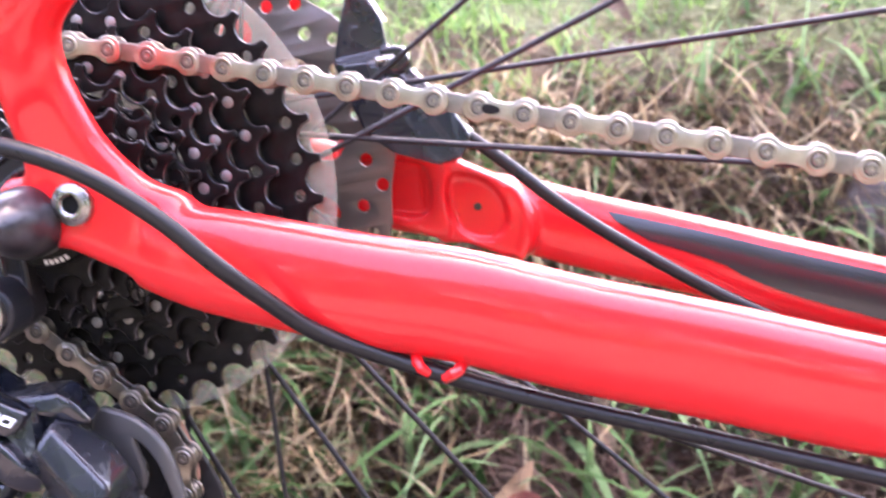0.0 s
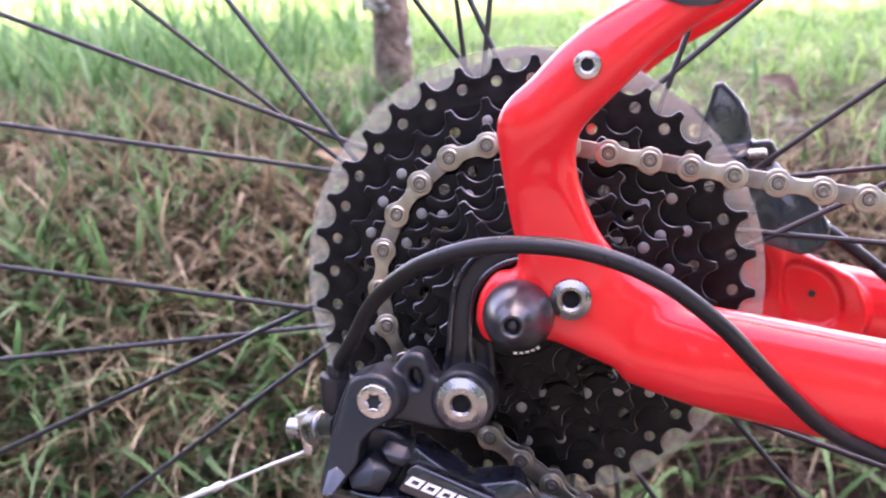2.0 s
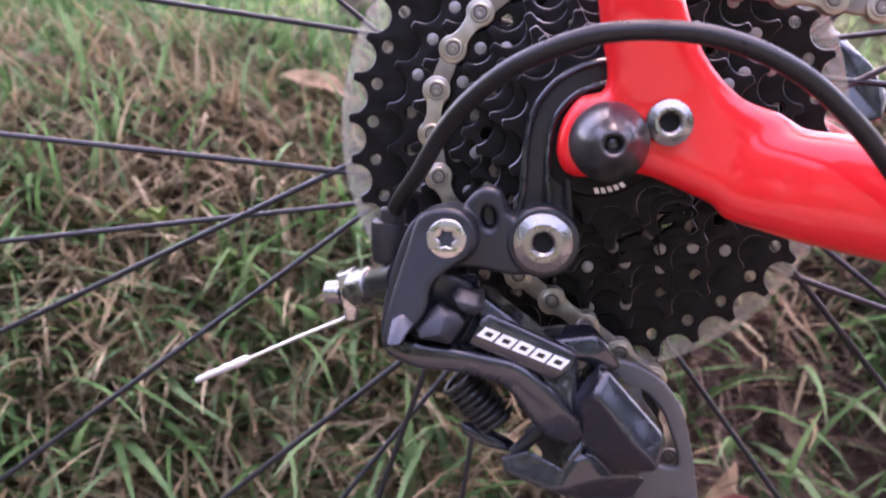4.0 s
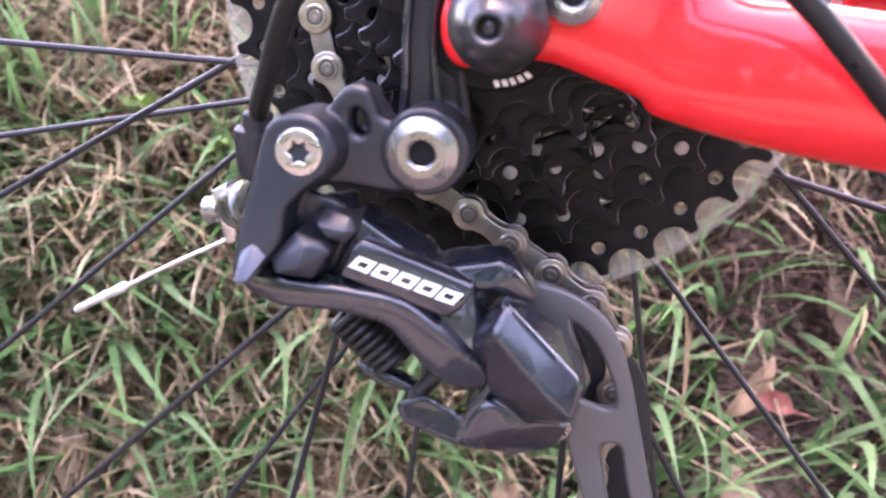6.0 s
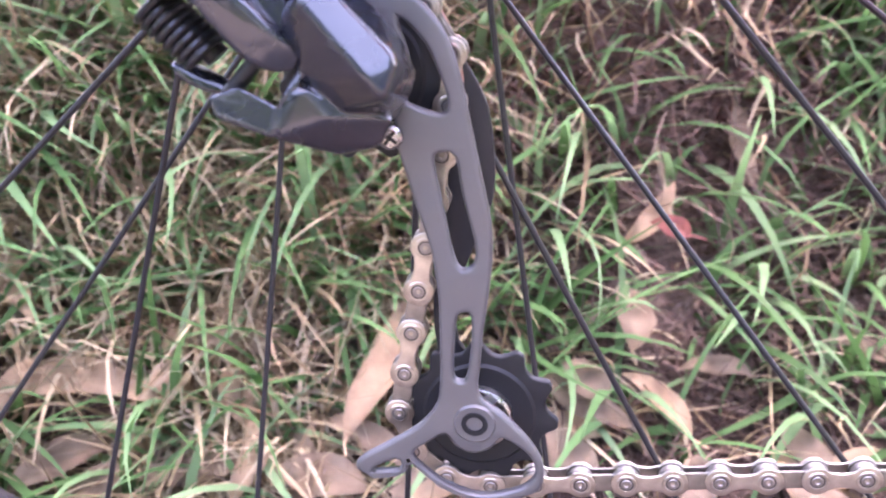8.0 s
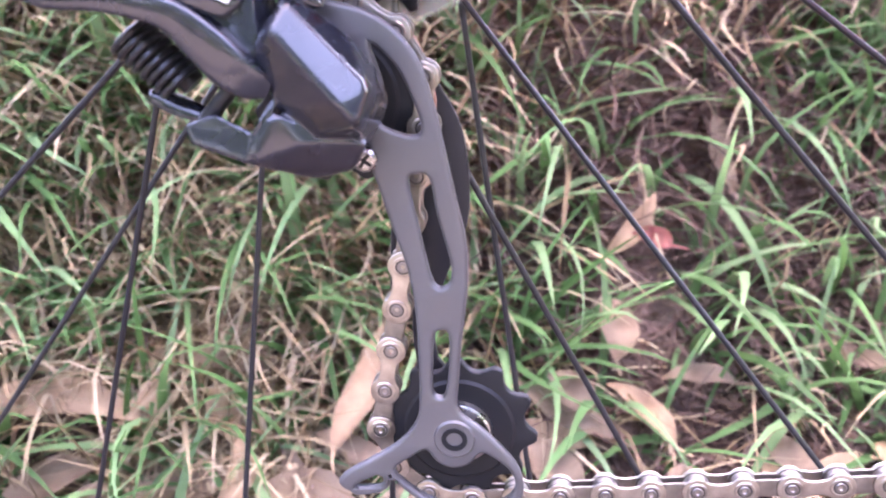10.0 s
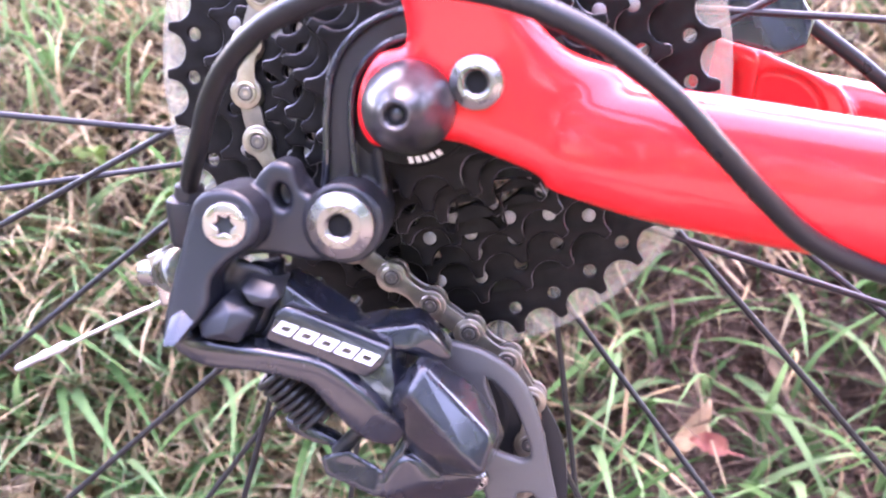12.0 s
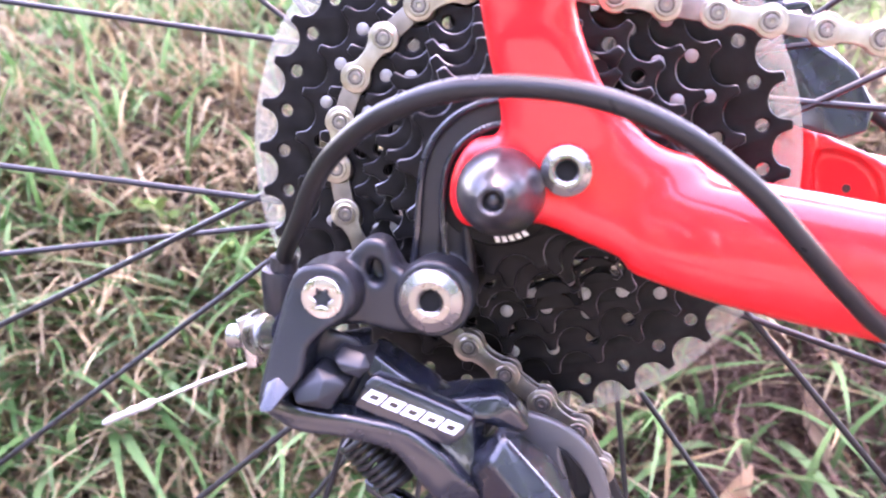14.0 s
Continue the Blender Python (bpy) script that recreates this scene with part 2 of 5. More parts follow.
def frame_side(sign):
    """One side of the rear triangle: dropout, strut, seat stay and chain stay. sign 1: drive side; -1: mirrored across the wheel."""
    flip = (lambda y: y) if sign > 0 else (lambda y: 88.0 - y)
    strut = plate(catmull([(1.5, 14), (1.6, 30), (1.8, 46), (3.5, 58), (14, 66), (30, 70), (34, 60), (27, 54), (23.6, 47), (22.8, 38), (24.6, 27), (28, 17), (36, 6), (48, -2), (50, -26), (37, -27), (26, -20.6), (16, -14.4), (5, -8.4), (-10, -8), (-13.2, -4), (-13.6, 1), (-11, 8), (-5, 14)], 3), -34, -22, bevel=5, steps=3)
    for v in strut.verts:
        z = v.co.z / MM
        push = -9.0 * min(max((z - 8) / 50, 0), 1)
        v.co.y += push * MM
    line = [(12.5, -32.5, 32), (13.5, -35, 44), (18, -37, 56), (33, -38, 67.5), (47, -37, 75), (62, -35, 81.3), (82, -32, 89), (103, -29, 97), (150, -20, 115), (210, -8, 137), (330, 15, 182)]
    sizes = [(4.5, 9), (6, 9.6), (7.6, 10), (8, 10), (8, 8.6), (8, 7.6), (7.8, 7.8), (7.6, 8), (7.5, 8.5), (7.5, 9), (8, 9)]
    seat = sweep(catmull(line, 4, False), [(v[0], v[1]) for v in catmull([(*s, 0) for s in sizes], 4, False)], 20, 2.3)
    line = [(30, -28.5, -11), (44, -30, -16.5), (58, -31, -21.5), (90, -31, -33), (117, -30, -42), (144, -29, -53.5), (180, -26, -67.5), (218, -23, -83), (300, -14, -114), (420, 4, -160)]
    sizes = [(5.5, 13), (8.8, 14.2), (9.8, 15), (9.7, 15.4), (9.5, 15.4), (9.5, 15.5), (9.5, 15.6), (9.5, 15.6), (10, 15), (11, 15)]
    chainstay = sweep(catmull(line, 4, False), [(v[0], v[1]) for v in catmull([(*s, 0) for s in sizes], 4, False)], 28, 2.7)
    both = joined(strut, seat, chainstay)
    if sign < 0:
        for v in both.verts:
            v.co.y = 0.088 - v.co.y
        bmesh.ops.reverse_faces(both, faces=both.faces)
    return both


rear_frame = part("rear_frame", melted(frame_side(1), 0.9, 60), RED, bicycle, "glossy red aluminium chain stay, dropout and seat stay", smooth=0)
for f in rear_frame.data.polygons:
    f.use_smooth = True
far_block = joined(
    plate(catmull([(50, 4), (74, -2), (99, -15.5), (119, -30), (124, -44), (116, -58.5), (95, -48), (67, -35), (50, -28)], 3), 104, 116, bevel=3),
    plate(catmull([(52, 4), (74, -2), (86, -8), (93, -13), (90, -28), (88, -44), (67, -35), (52, -28)], 3), 99.5, 106, holes=[catmull([(58, -7), (74, -10), (84, -14), (84, -28), (79, -33), (70, -31), (58, -25)], 2)], bevel=2),
    plate(catmull([(84, -7), (99, -15.5), (117, -28), (121, -42), (114, -56), (95, -47.5), (82, -42)], 3), 101.8, 106, holes=[catmull([(95, -19), (106, -23), (112, -32), (112, -42), (105, -47.5), (95, -44), (91, -34), (91, -24)], 2)], bevel=1.6),
    plate(catmull([(114, -27), (119, -30), (122, -44), (117, -57), (113, -55), (117.5, -43)], 3), 101.2, 106, bevel=1.4))
far_frame = part("far_frame", melted(joined(frame_side(-1), far_block), 0.8, 12), RED, bicycle, "glossy red stays of the brake side", smooth=0)
# a dark disc paints the shade inside the drain hole
part("drain_hole", lathe([(0.01, 103.5), (1.5, 103.5), (1.7, 104.6), (0.01, 104.6)], 101.5, -33.5, 12), STRIPE, far_frame)
for f in far_frame.data.polygons:
    f.use_smooth = True


def spoke_wheel():
    wheel = part("rear_wheel", lathe([(303, 39), (306, 34), (316, 31), (320, 31.5), (320, 33.5), (313, 36), (313, 52), (320, 54.5), (320, 56.5), (316, 57), (306, 54), (303, 49)], CX, CZ, 96, True), BLACK, bicycle, "black spoked rear wheel")
    tyre = [(315, 34), (320, 27), (330, 20), (342, 18), (353, 23), (361, 33), (364, 44), (361, 55), (353, 65), (342, 70), (330, 68), (320, 61), (315, 54)]
    knobs = bmesh.new()
    for k in range(84):
        for row, (r, y) in enumerate(((357, 26), (363.5, 39), (363.5, 50), (357, 62))):
            a = 2 * math.pi * (k + 0.5 * (row % 2)) / 84
            m = Matrix.Translation(((CX + r * math.cos(a)) * MM, y * MM, (CZ + r * math.sin(a)) * MM)) @ Matrix.Rotation(-a, 4, "Y") @ Matrix.Diagonal((0.009, 0.008, 0.013, 1))
            bmesh.ops.create_cube(knobs, size=1, matrix=m)
    part("tyre", joined(lathe(tyre, CX, CZ, 96, True), knobs), TYRE, wheel, "black knobbly tyre")
    hub = [(8, 14), (24, 17), (25.5, 18), (25.5, 21.5), (24, 22.5), (15, 27), (13, 45), (15, 66), (23, 70), (24, 71), (24, 74), (23, 75), (18, 78), (18, 84), (9, 86), (9, 108)]
    part("hub", lathe([(0.01, 14)] + hub + [(0.01, 108)], CX, CZ, 48), BLACK, wheel, "black hub shell")
    for k in range(32):
        a = radians(158.8 + 11.25 * k)
        drive = k % 2 == 1
        sign = {1: 1, 2: 1, 3: -1, 0: -1}[(k + 4) % 4]
        y, r = (20.0, 23.0) if drive else (72.5, 21.5)
        h = a + sign * radians(67.5)
        p0 = Vector((CX + r * math.cos(h), y, CZ + r * math.sin(h)))
        p1 = Vector((CX + 304 * math.cos(a), 44.0 + (-1.5 if drive else 1.5), CZ + 304 * math.sin(a)))
        way = (p1 - p0).normalized()
        part("spoke", tube([p0 - way * 0.5, p0 + way * 20, p1 - way * 14, p1 - way * 13.5, p1], [1.0, 1.0, 1.0, 1.9, 1.9], 8), BLACK, wheel)
    return wheel


wheel = spoke_wheel()


COGS = [(36, 12.2), (30, 8.1), (26, 4.1), (23, 0.0), (20, -4.0), (18, -8.0), (16, -12.0), (14, -16.0), (12, -20.0)]


def pitch_radius(teeth):
    return 12.7 / (2 * math.sin(math.pi / teeth))


def sprocket(teeth, smaller, y, thick=1.8):
    """One cog: a ring with narrow teeth, round valleys and a small hole under each tooth."""
    pitch = pitch_radius(teeth)
    step = 2 * math.pi / teeth
    shape = ((0.0, -4.2), (0.1, -4.05), (0.19, -3.6), (0.265, -2.95), (0.325, -2.1), (0.36, -1.1), (0.38, 0.0), (0.397, 0.8), (0.43, 1.2), (0.57, 1.2), (0.603, 0.8), (0.62, 0.0), (0.64, -1.1), (0.675, -2.1), (0.735, -2.95), (0.81, -3.6), (0.9, -4.05))
    phase = radians(158.0) if teeth == 23 else teeth * 0.7
    pts = []
    for k in range(teeth):
        low = (0.0, 0.2, 0.45, 0.1, 0.3)[(k * 3) % 5]
        for f, d in shape:
            a = phase + (k + f) * step
            r = pitch + (d - low if d > 0 else d)
            pts.append((CX + r * math.cos(a), CZ + r * math.sin(a)))
    inner = pitch_radius(smaller) - 4.7 if smaller else 9.0
    bores = [ring(CX, CZ, inner, 48)]
    if teeth >= 18:
        r = pitch - 6.5
        bores += [ring(CX + r * math.cos(phase + (k + 0.56) * step), CZ + r * math.sin(phase + (k + 0.56) * step), 1.75, 12) for k in range(teeth)]
    return plate(pts, y - thick / 2, y + thick / 2, holes=bores, bevel=0.55, steps=2)


spider = [plate([(CX + r * math.cos(a + d / r), CZ + r * math.sin(a + d / r)) for r, d in ((16, -4), (55.5, -3), (55.5, 3), (16, 4))], 9.2, 11.1, bevel=0.3) for a in (0.5, 1.757, 3.013, 4.27, 5.527)]
cassette = part("cassette", joined(lathe([(0.01, 13), (22, 13), (24, 11), (24, 4), (20, 2), (20, -10), (18, -18), (17, -22.6), (15, -23), (0.01, -23)], CX, CZ, 48), *spider), COG, bicycle, "black steel multi-speed cassette")
GLINT_FROM = {}
for (teeth, y), smaller in zip(COGS, [c[0] for c in COGS[1:]] + [0]):
    GLINT_FROM[part("sprocket", sprocket(teeth, smaller, y), COG, cassette).name] = pitch_radius(teeth) - 4.6

RIVET = vary(material("dull_rivet_steel", (0.3, 0.29, 0.275), 0.5, 0.6), (0.12, 0.115, 0.11), (0.42, 0.41, 0.385), 90, space="Generated")
rivet = None
for teeth, y in COGS[1:5]:
    r, step, first = pitch_radius(teeth) - 6.5, 2 * math.pi / teeth, radians(158.0) if teeth == 23 else teeth * 0.7
    for k in range(teeth):
        if (k * 7 + teeth) % 5 in (1, 3):
            continue
        a = first + (k + 0.56) * step
        m = Matrix.Translation(Vector((CX + r * math.cos(a), y, CZ + r * math.sin(a))) * MM)
        if rivet is None:
            rivet = part("rivet", lathe([(0.01, -0.86), (1.35, -0.86), (1.6, -0.75), (1.85, -0.6), (1.85, 0.7), (0.01, 0.7)], 0, 0, 12), RIVET, cassette, "dull steel rivet head")
            rivet.matrix_basis = m
        else:
            again(rivet, cassette, m)

spoke_guard = part("spoke_guard", lathe([(28, 15.2), (76.4, 15.2), (77, 15.8), (76.4, 16.4), (28, 16.4)], CX, CZ, 96, True), GUARD, bicycle, "clear plastic spoke protector disc")


part("lock_ring", lathe([(0.01, -23.5), (9, -23.5), (9.4, -24.4), (16.5, -24.4), (17.2, -23.6), (17.2, -22), (0.01, -22)], CX, CZ, 40), COG, cassette, "black lock ring with a small pale mark")
for k in range(5):
    a = radians(-101 + 6.5 * k)
    part("ring_mark", plate([(CX + r * math.cos(a + d), CZ + r * math.sin(a + d)) for r, d in ((14.6, 0.0), (14.6, 0.075), (16.1, 0.1), (16.1, 0.025))], -24.55, -24.3, bevel=0.03), WHITE, cassette)


# paler metal on the front bevels paints glints along the tooth edges
EDGE_GLINT = relief(material("tooth_edge_glint", (0.13, 0.125, 0.12), 0.3, 0.9), 400, 0.1)
vary(EDGE_GLINT, (0.010, 0.010, 0.012), (0.24, 0.24, 0.255), 110, lo=0.44, hi=0.66)
for ob in cassette.children:
    if ob.name.startswith("sprocket"):
        ob.data.materials.append(EDGE_GLINT)
        for f in ob.data.polygons:
            reach = math.hypot(f.center.x / MM - CX, f.center.z / MM - CZ)
            if 0.25 < -f.normal.y < 0.93 and reach > GLINT_FROM[ob.name]:
                f.material_index = 1


# ---- chain ----
def chain_pins():
    """Pin places from the lower run over both jockey wheels and the cog to the upper run."""
    path = []
    r = 46.6
    lower, guide, jr = (-0.8, -184.5), (-12.0, -86.0), 22.5
    for x in range(330, 0, -3):
        path.append((x, 0.0, -207.2 - 0.083 * x))
    for a in range(-90, -181 - 18, -6):
        path.append((lower[0] + jr * math.cos(radians(a)), 0.0, lower[1] + jr * math.sin(radians(a))))
    for a in range(-20, 48, 6):
        path.append((guide[0] + jr * math.cos(radians(a)), 0.0, guide[1] + jr * math.sin(radians(a))))
    for a in range(225, 70, -5):
        path.append((CX + r * math.cos(radians(a)), 0.0, CZ + r * math.sin(radians(a))))
    start = Vector((CX + r * math.cos(radians(70)), 0.0, CZ + r * math.sin(radians(70))))
    for k in range(1, 130):
        path.append((start.x + 3 * k * 0.946, -0.07 * 3 * k * 0.946 * (k > 12), start.z - 3 * k * 0.325))
    corners, path = [Vector(p) for p in path], []
    for a, b in zip(corners, corners[1:]):
        n = max(int((b - a).length), 1)
        path += [a.lerp(b, k / n) for k in range(n)]
    # walk along it in steps of one link, from the pin that is known
    def stepped(line):
        out, before = [line[0]], line[0]
        for p in line[1:]:
            far, near = (p - out[-1]).length, (before - out[-1]).length
            if far >= 12.7 > near:
                out.append(before.lerp(p, (12.7 - near) / (far - near)))
            before = p
        return out

    known = Vector((-18.3, 0, 47.4))
    i = min(range(len(path)), key=lambda k: (path[k] - known).length)
    ahead = stepped([known] + path[i + 1:])
    behind = stepped([known] + path[:i][::-1])
    return behind[:0:-1] + ahead, len(behind) - 1


def link_outline(waist):
    pts = []
    for a in range(40, 321, 20):
        pts.append((4.15 * math.cos(radians(a)), 4.15 * math.sin(radians(a))))
    pts.append((6.35, -waist))
    for a in range(-140, 141, 20):
        pts.append((12.7 + 4.15 * math.cos(radians(a)), 4.15 * math.sin(radians(a))))
    pts.append((6.35, waist))
    return catmull(pts, 2)


pins, known_index = chain_pins()
chain = None
outer_pair = inner_pair = pin_piece = None
rollers = bmesh.new()
for p in pins:
    piece = lathe([(0.01, -1.2), (3.8, -1.2), (3.8, 1.2), (0.01, 1.2)], p.x, p.z, 12)
    for v in piece.verts:
        v.co.y += p.y * MM
    rollers = joined(rollers, piece)
chain = part("chain", rollers, CHAIN_IN, bicycle, "nickel-plated bicycle chain, slightly dull")
for i, (a, b) in enumerate(zip(pins, pins[1:])):
    way = (b - a)
    ex = way.normalized()
    ey = (Vector((0, 1, 0)) - ex * ex.y).normalized()
    m = Matrix.Translation(a * MM) @ Matrix((ex, ey, ex.cross(ey))).transposed().to_4x4()
    outer = (i - known_index) % 2 == 0
    for s in (-1, 1):
        if outer:
            if outer_pair is None:
                outer_pair = {k: part("outer_plate", joined(plate(link_outline(2.15), k * 2.0, k * 2.85, bevel=0.28), *[lathe([(2.0, k * 2.8), (2.15, k * 3.1), (2.7, k * 3.1), (3.0, k * 2.8)], c, 0, 20) for c in (0, 12.7)]), CHAIN, chain) for k in (-1, 1)}
                outer_pair[s].matrix_basis = m
                outer_pair[-s].matrix_basis = m
                break
            again(outer_pair[s], chain, m)
        else:
            if inner_pair is None:
                inner_pair = {k: part("inner_plate", plate(link_outline(2.7), k * 1.15, k * 1.95, bevel=0.2), CHAIN_IN, chain) for k in (-1, 1)}
                inner_pair[s].matrix_basis = m
                inner_pair[-s].matrix_basis = m
                break
            again(inner_pair[s], chain, m)
for p in pins:
    m = Matrix.Translation(p * MM)
    if pin_piece is None:
        pin_piece = part("pin", lathe([(0.01, -2.8), (0.55, -2.85), (0.75, -3.15), (1.45, -3.12), (1.6, -2.95), (2.1, -2.98), (2.1, 3.0), (0.01, 3.0)], 0, 0, 14), PIN, chain)
        # darker faces paint the shade in the gap and dimple of each pin
        pin_piece.data.materials.append(PIN_SHADE)
        for f in pin_piece.data.polygons:
            if not 0.56 < math.hypot(f.center.x, f.center.z) / MM < 1.5:
                f.material_index = 1
        pin_piece.matrix_basis = m
    else:
        again(pin_piece, chain, m)


# the closing link's slot beside a pin, its shade painted by a dark plate
joints = [(a, b) for i, (a, b) in enumerate(zip(pins, pins[1:])) if (i - known_index) % 2 == 0 and a.z > -40]
a, b = min(joints, key=lambda j: abs((j[0].x + j[1].x) / 2 - 134))
if a.x > b.x:
    a, b = b, a
tilt = math.atan2(b.z - a.z, b.x - a.x)
slot = [(3.4 * math.cos(w) * (1.0 if abs(w) < 1.6 else 0.55), 1.35 * math.sin(w)) for w in [2 * math.pi * k / 16 - math.pi for k in range(16)]]
slot = [(a.x + 2.6 + u * math.cos(tilt) - v * math.sin(tilt), a.z - 0.9 + u * math.sin(tilt) + v * math.cos(tilt)) for u, v in slot]
part("closing_slot", plate(slot, a.y - 3.4, a.y - 2.6, bevel=0.1), MATTE, chain)


# ---- derailleur ----
hanger = part("derailleur_hanger", melted(joined(
    plate(catmull([(-1, 19), (-8, 16.5), (-15.5, 10.5), (-21, 1), (-24.5, -9), (-28, -17), (-28, -25), (-20, -31), (-13, -28), (-11.5, -20), (-10.5, -12), (-10.5, -7), (-4, 2), (4, 12)], 3), -24, -17, bevel=1.5),
    sweep(catmull([(5, -22.6, 18.8), (-2, -23.2, 18.2), (-9, -23.4, 15.5), (-15, -23.4, 9.8), (-18.4, -23.4, 1), (-20.4, -23.4, -8), (-22.3, -23.4, -15)], 4, False), [(2.2, 3.4)] * 25, 16, 4.5),
    tube(catmull([(-11.4, -24, -8), (-11.8, -24, -14), (-12.5, -24, -22)], 3, False), 1.2, 10),
    lathe([(0.01, -31), (8.0, -31), (8.6, -30), (8.6, -18), (0.01, -18)], -20, -22.5, 32)), 0.5, 2), BLACK, bicycle, "black replaceable derailleur hanger")


part("edge_ridge", tube(catmull([(4, -26.2, 15.6), (-3, -26.6, 15.0), (-8.6, -26.8, 12.4), (-13, -26.8, 7.6), (-15.4, -26.8, 0.5), (-16.6, -26.8, -7), (-17.0, -26.8, -14)], 4, False), 0.9, 10), GLOSS, hanger)
part("edge_ridge", tube(catmull([(4, -25.6, 21.2), (-3, -26.0, 21.0), (-11, -26.2, 18.0), (-17.6, -26.2, 11.4), (-21.2, -26.2, 1.5), (-23.4, -26.2, -8), (-25.6, -26.2, -15)], 4, False), 0.9, 10), GLOSS, hanger)


def arm_plate():
    """The flat arm below the cable bolt, leaning outward to its tip."""
    bm = plate(catmull([(-50.5, -11), (-45, -9), (-39, -11), (-37.3, -17), (-39, -22), (-44, -24.5), (-49.5, -28.5), (-52, -35), (-59.5, -41), (-63.8, -41.2), (-60.5, -31), (-55.2, -20)], 3), -44, -30, bevel=1.4)
    for v in bm.verts:
        if v.co.y < -0.036:
            v.co.y -= 0.0052 * min(max((-v.co.z / MM - 14) / 26, 0), 1)
    return bm


derailleur = part("rear_derailleur", melted(joined(
    plate(catmull([(-50, -10.5), (-45, -10), (-40, -10.5), (-37, -8), (-33, -6), (-29, -8), (-28, -13.5), (-24, -15.5), (-19, -14.5), (-13, -18), (-11.8, -23), (-14, -29), (-21, -31), (-30, -30), (-39, -27), (-46, -27), (-51, -31), (-55.5, -37.5), (-62, -42.5), (-66.5, -42), (-63.5, -31), (-58.5, -20), (-54, -13)], 3), -35.5, -26, holes=[ring(-33.2, -14.2, 1.9, 20, 2.9)], bevel=1.6),
    lathe([(0.01, -30), (6, -30), (6, -27), (0.01, -27)], -33.2, -14.5, 20),
    arm_plate(),
    hull([(-64, -36, -43), (-55, -36, -22), (-47, -38, -27), (-40, -36, -30), (-39, -34, -38), (-45, -35, -46), (-58, -36, -46), (-58, -25, -40), (-42, -25, -34), (-50, -25, -46)], 1.0),
    lathe([(0.01, -44.0), (6.8, -44.0), (7.4, -43.2), (8, -30), (0.01, -30)], -43.7, -16.9, 32),
    lathe([(0.01, -36.2), (8.8, -36.2), (9.4, -35.4), (9.4, -26), (0.01, -26)], -20, -22.5, 32)), 0.45, 1), SATIN_BLACK, bicycle, "black rear derailleur with grey cage and chrome bolts")
part("arm_tip", hull([(-57.4, -48.2, -33.8), (-54.6, -48.0, -36.6), (-58.6, -53.2, -40.6), (-61.8, -53.2, -40.3), (-60.3, -48.2, -34.8), (-56.5, -40, -34), (-54.5, -40, -38), (-58.4, -40, -42), (-62.6, -40, -41)], 0.35), GLOSS, derailleur, "bevelled tip of the black arm", smooth=20)
dark_socket(part("mounting_bolt", bolt_head(-20.0, -22.3, -39.6, 7.7, 2.7, 5.0, dish=2.4), SATIN, derailleur, "satin steel hex bolt", smooth=18), -20.0, -22.3, 2.75)
star = [(-43.8 + (2.5 if k % 2 else 1.65) * math.cos(math.pi * k / 6 + 0.3), -16.9 + (2.5 if k % 2 else 1.65) * math.sin(math.pi * k / 6 + 0.3)) for k in range(12)]
pivot_bolt = part("pivot_bolt", plate(ring(-43.8, -16.9, 5.1, 36), -45.7, -42.4, holes=[star], bevel=0.6), STEEL, derailleur, "bright steel bolt with a star socket", smooth=25)
part("star_socket", lathe([(0.01, -44.2), (2.6, -44.2), (2.6, -43.6), (0.01, -43.6)], -43.8, -16.9, 24), ZINC, pivot_bolt, "grey star recess")
# upper arm of the parallelogram, behind the lettered link
part("upper_link", melted(joined(
    hull([(-47, -34, -28), (-40, -34, -31), (-38, -24, -30), (-38.5, -36, -37), (-47, -24, -33), (-42, -34, -38)], 1.0),
    hull([(-39, -34, -33), (-38, -22, -33), (-31, -33, -45), (-24, -32, -49.5), (-32, -20, -43), (-24, -19, -48), (-22, -32, -53), (-30, -34, -49), (-40, -36, -40)], 1.0),
    hull([(-25, -32, -49), (-24, -19, -48), (-9.5, -28, -50.5), (-10, -16, -50), (-6, -27, -54.5), (-3.4, -24, -62), (-5.7, -26, -62.5), (-12, -30, -56), (-4, -15, -61), (-20, -32, -54)], 1.0)), 0.55, 2), GLOSS, derailleur)
# the lettered link, a sloping bar with a flat face, and the arm that runs under it
link_face = hull([(-43, -41, -45.5), (-38.3, -41, -39.2), (-36, -40, -38.3), (-14.8, -36.5, -53), (-17.5, -37.5, -56.8), (-22, -38.5, -59), (-42, -34, -45), (-37, -33, -39), (-15, -30, -53), (-20, -30, -59)], 0.7)
link = part("outer_link", joined(link_face, hull([(-44, -36.5, -46.5), (-38, -37, -41), (-16, -33, -54), (-17, -35, -71), (-24, -37, -66), (-31, -38, -61), (-37, -38, -51), (-44, -24, -46), (-37, -22, -40), (-14, -22, -54), (-16, -24, -66), (-28, -26, -58)], 0.8)), GLOSS, derailleur, "black link with a white maker's mark")
LINK_LINE = [(-65.2, -39, -41.3), (-64.0, -39, -41.8), (-60.8, -39.5, -43.7), (-55.1, -40, -46.4), (-47.1, -39.5, -48.7), (-39.8, -38, -51.8), (-32.6, -36.5, -55.8), (-27.3, -35.5, -63.1), (-23.4, -34.5, -69.6), (-19.7, -33, -73.7), (-17.5, -32.5, -75.6)]
LINK_SIZE = [(1.5, 0.8), (3.6, 1.8), (4.4, 3.0), (4.8, 3.6), (4.8, 3.2), (4.6, 3.2), (4.6, 3.8), (4.6, 4.9), (4.6, 5.0), (4.2, 3.8), (3.0, 2.2)]
fine_size = [(v[0], v[1]) for v in catmull([(*v, 0) for v in LINK_SIZE], 4, False)]
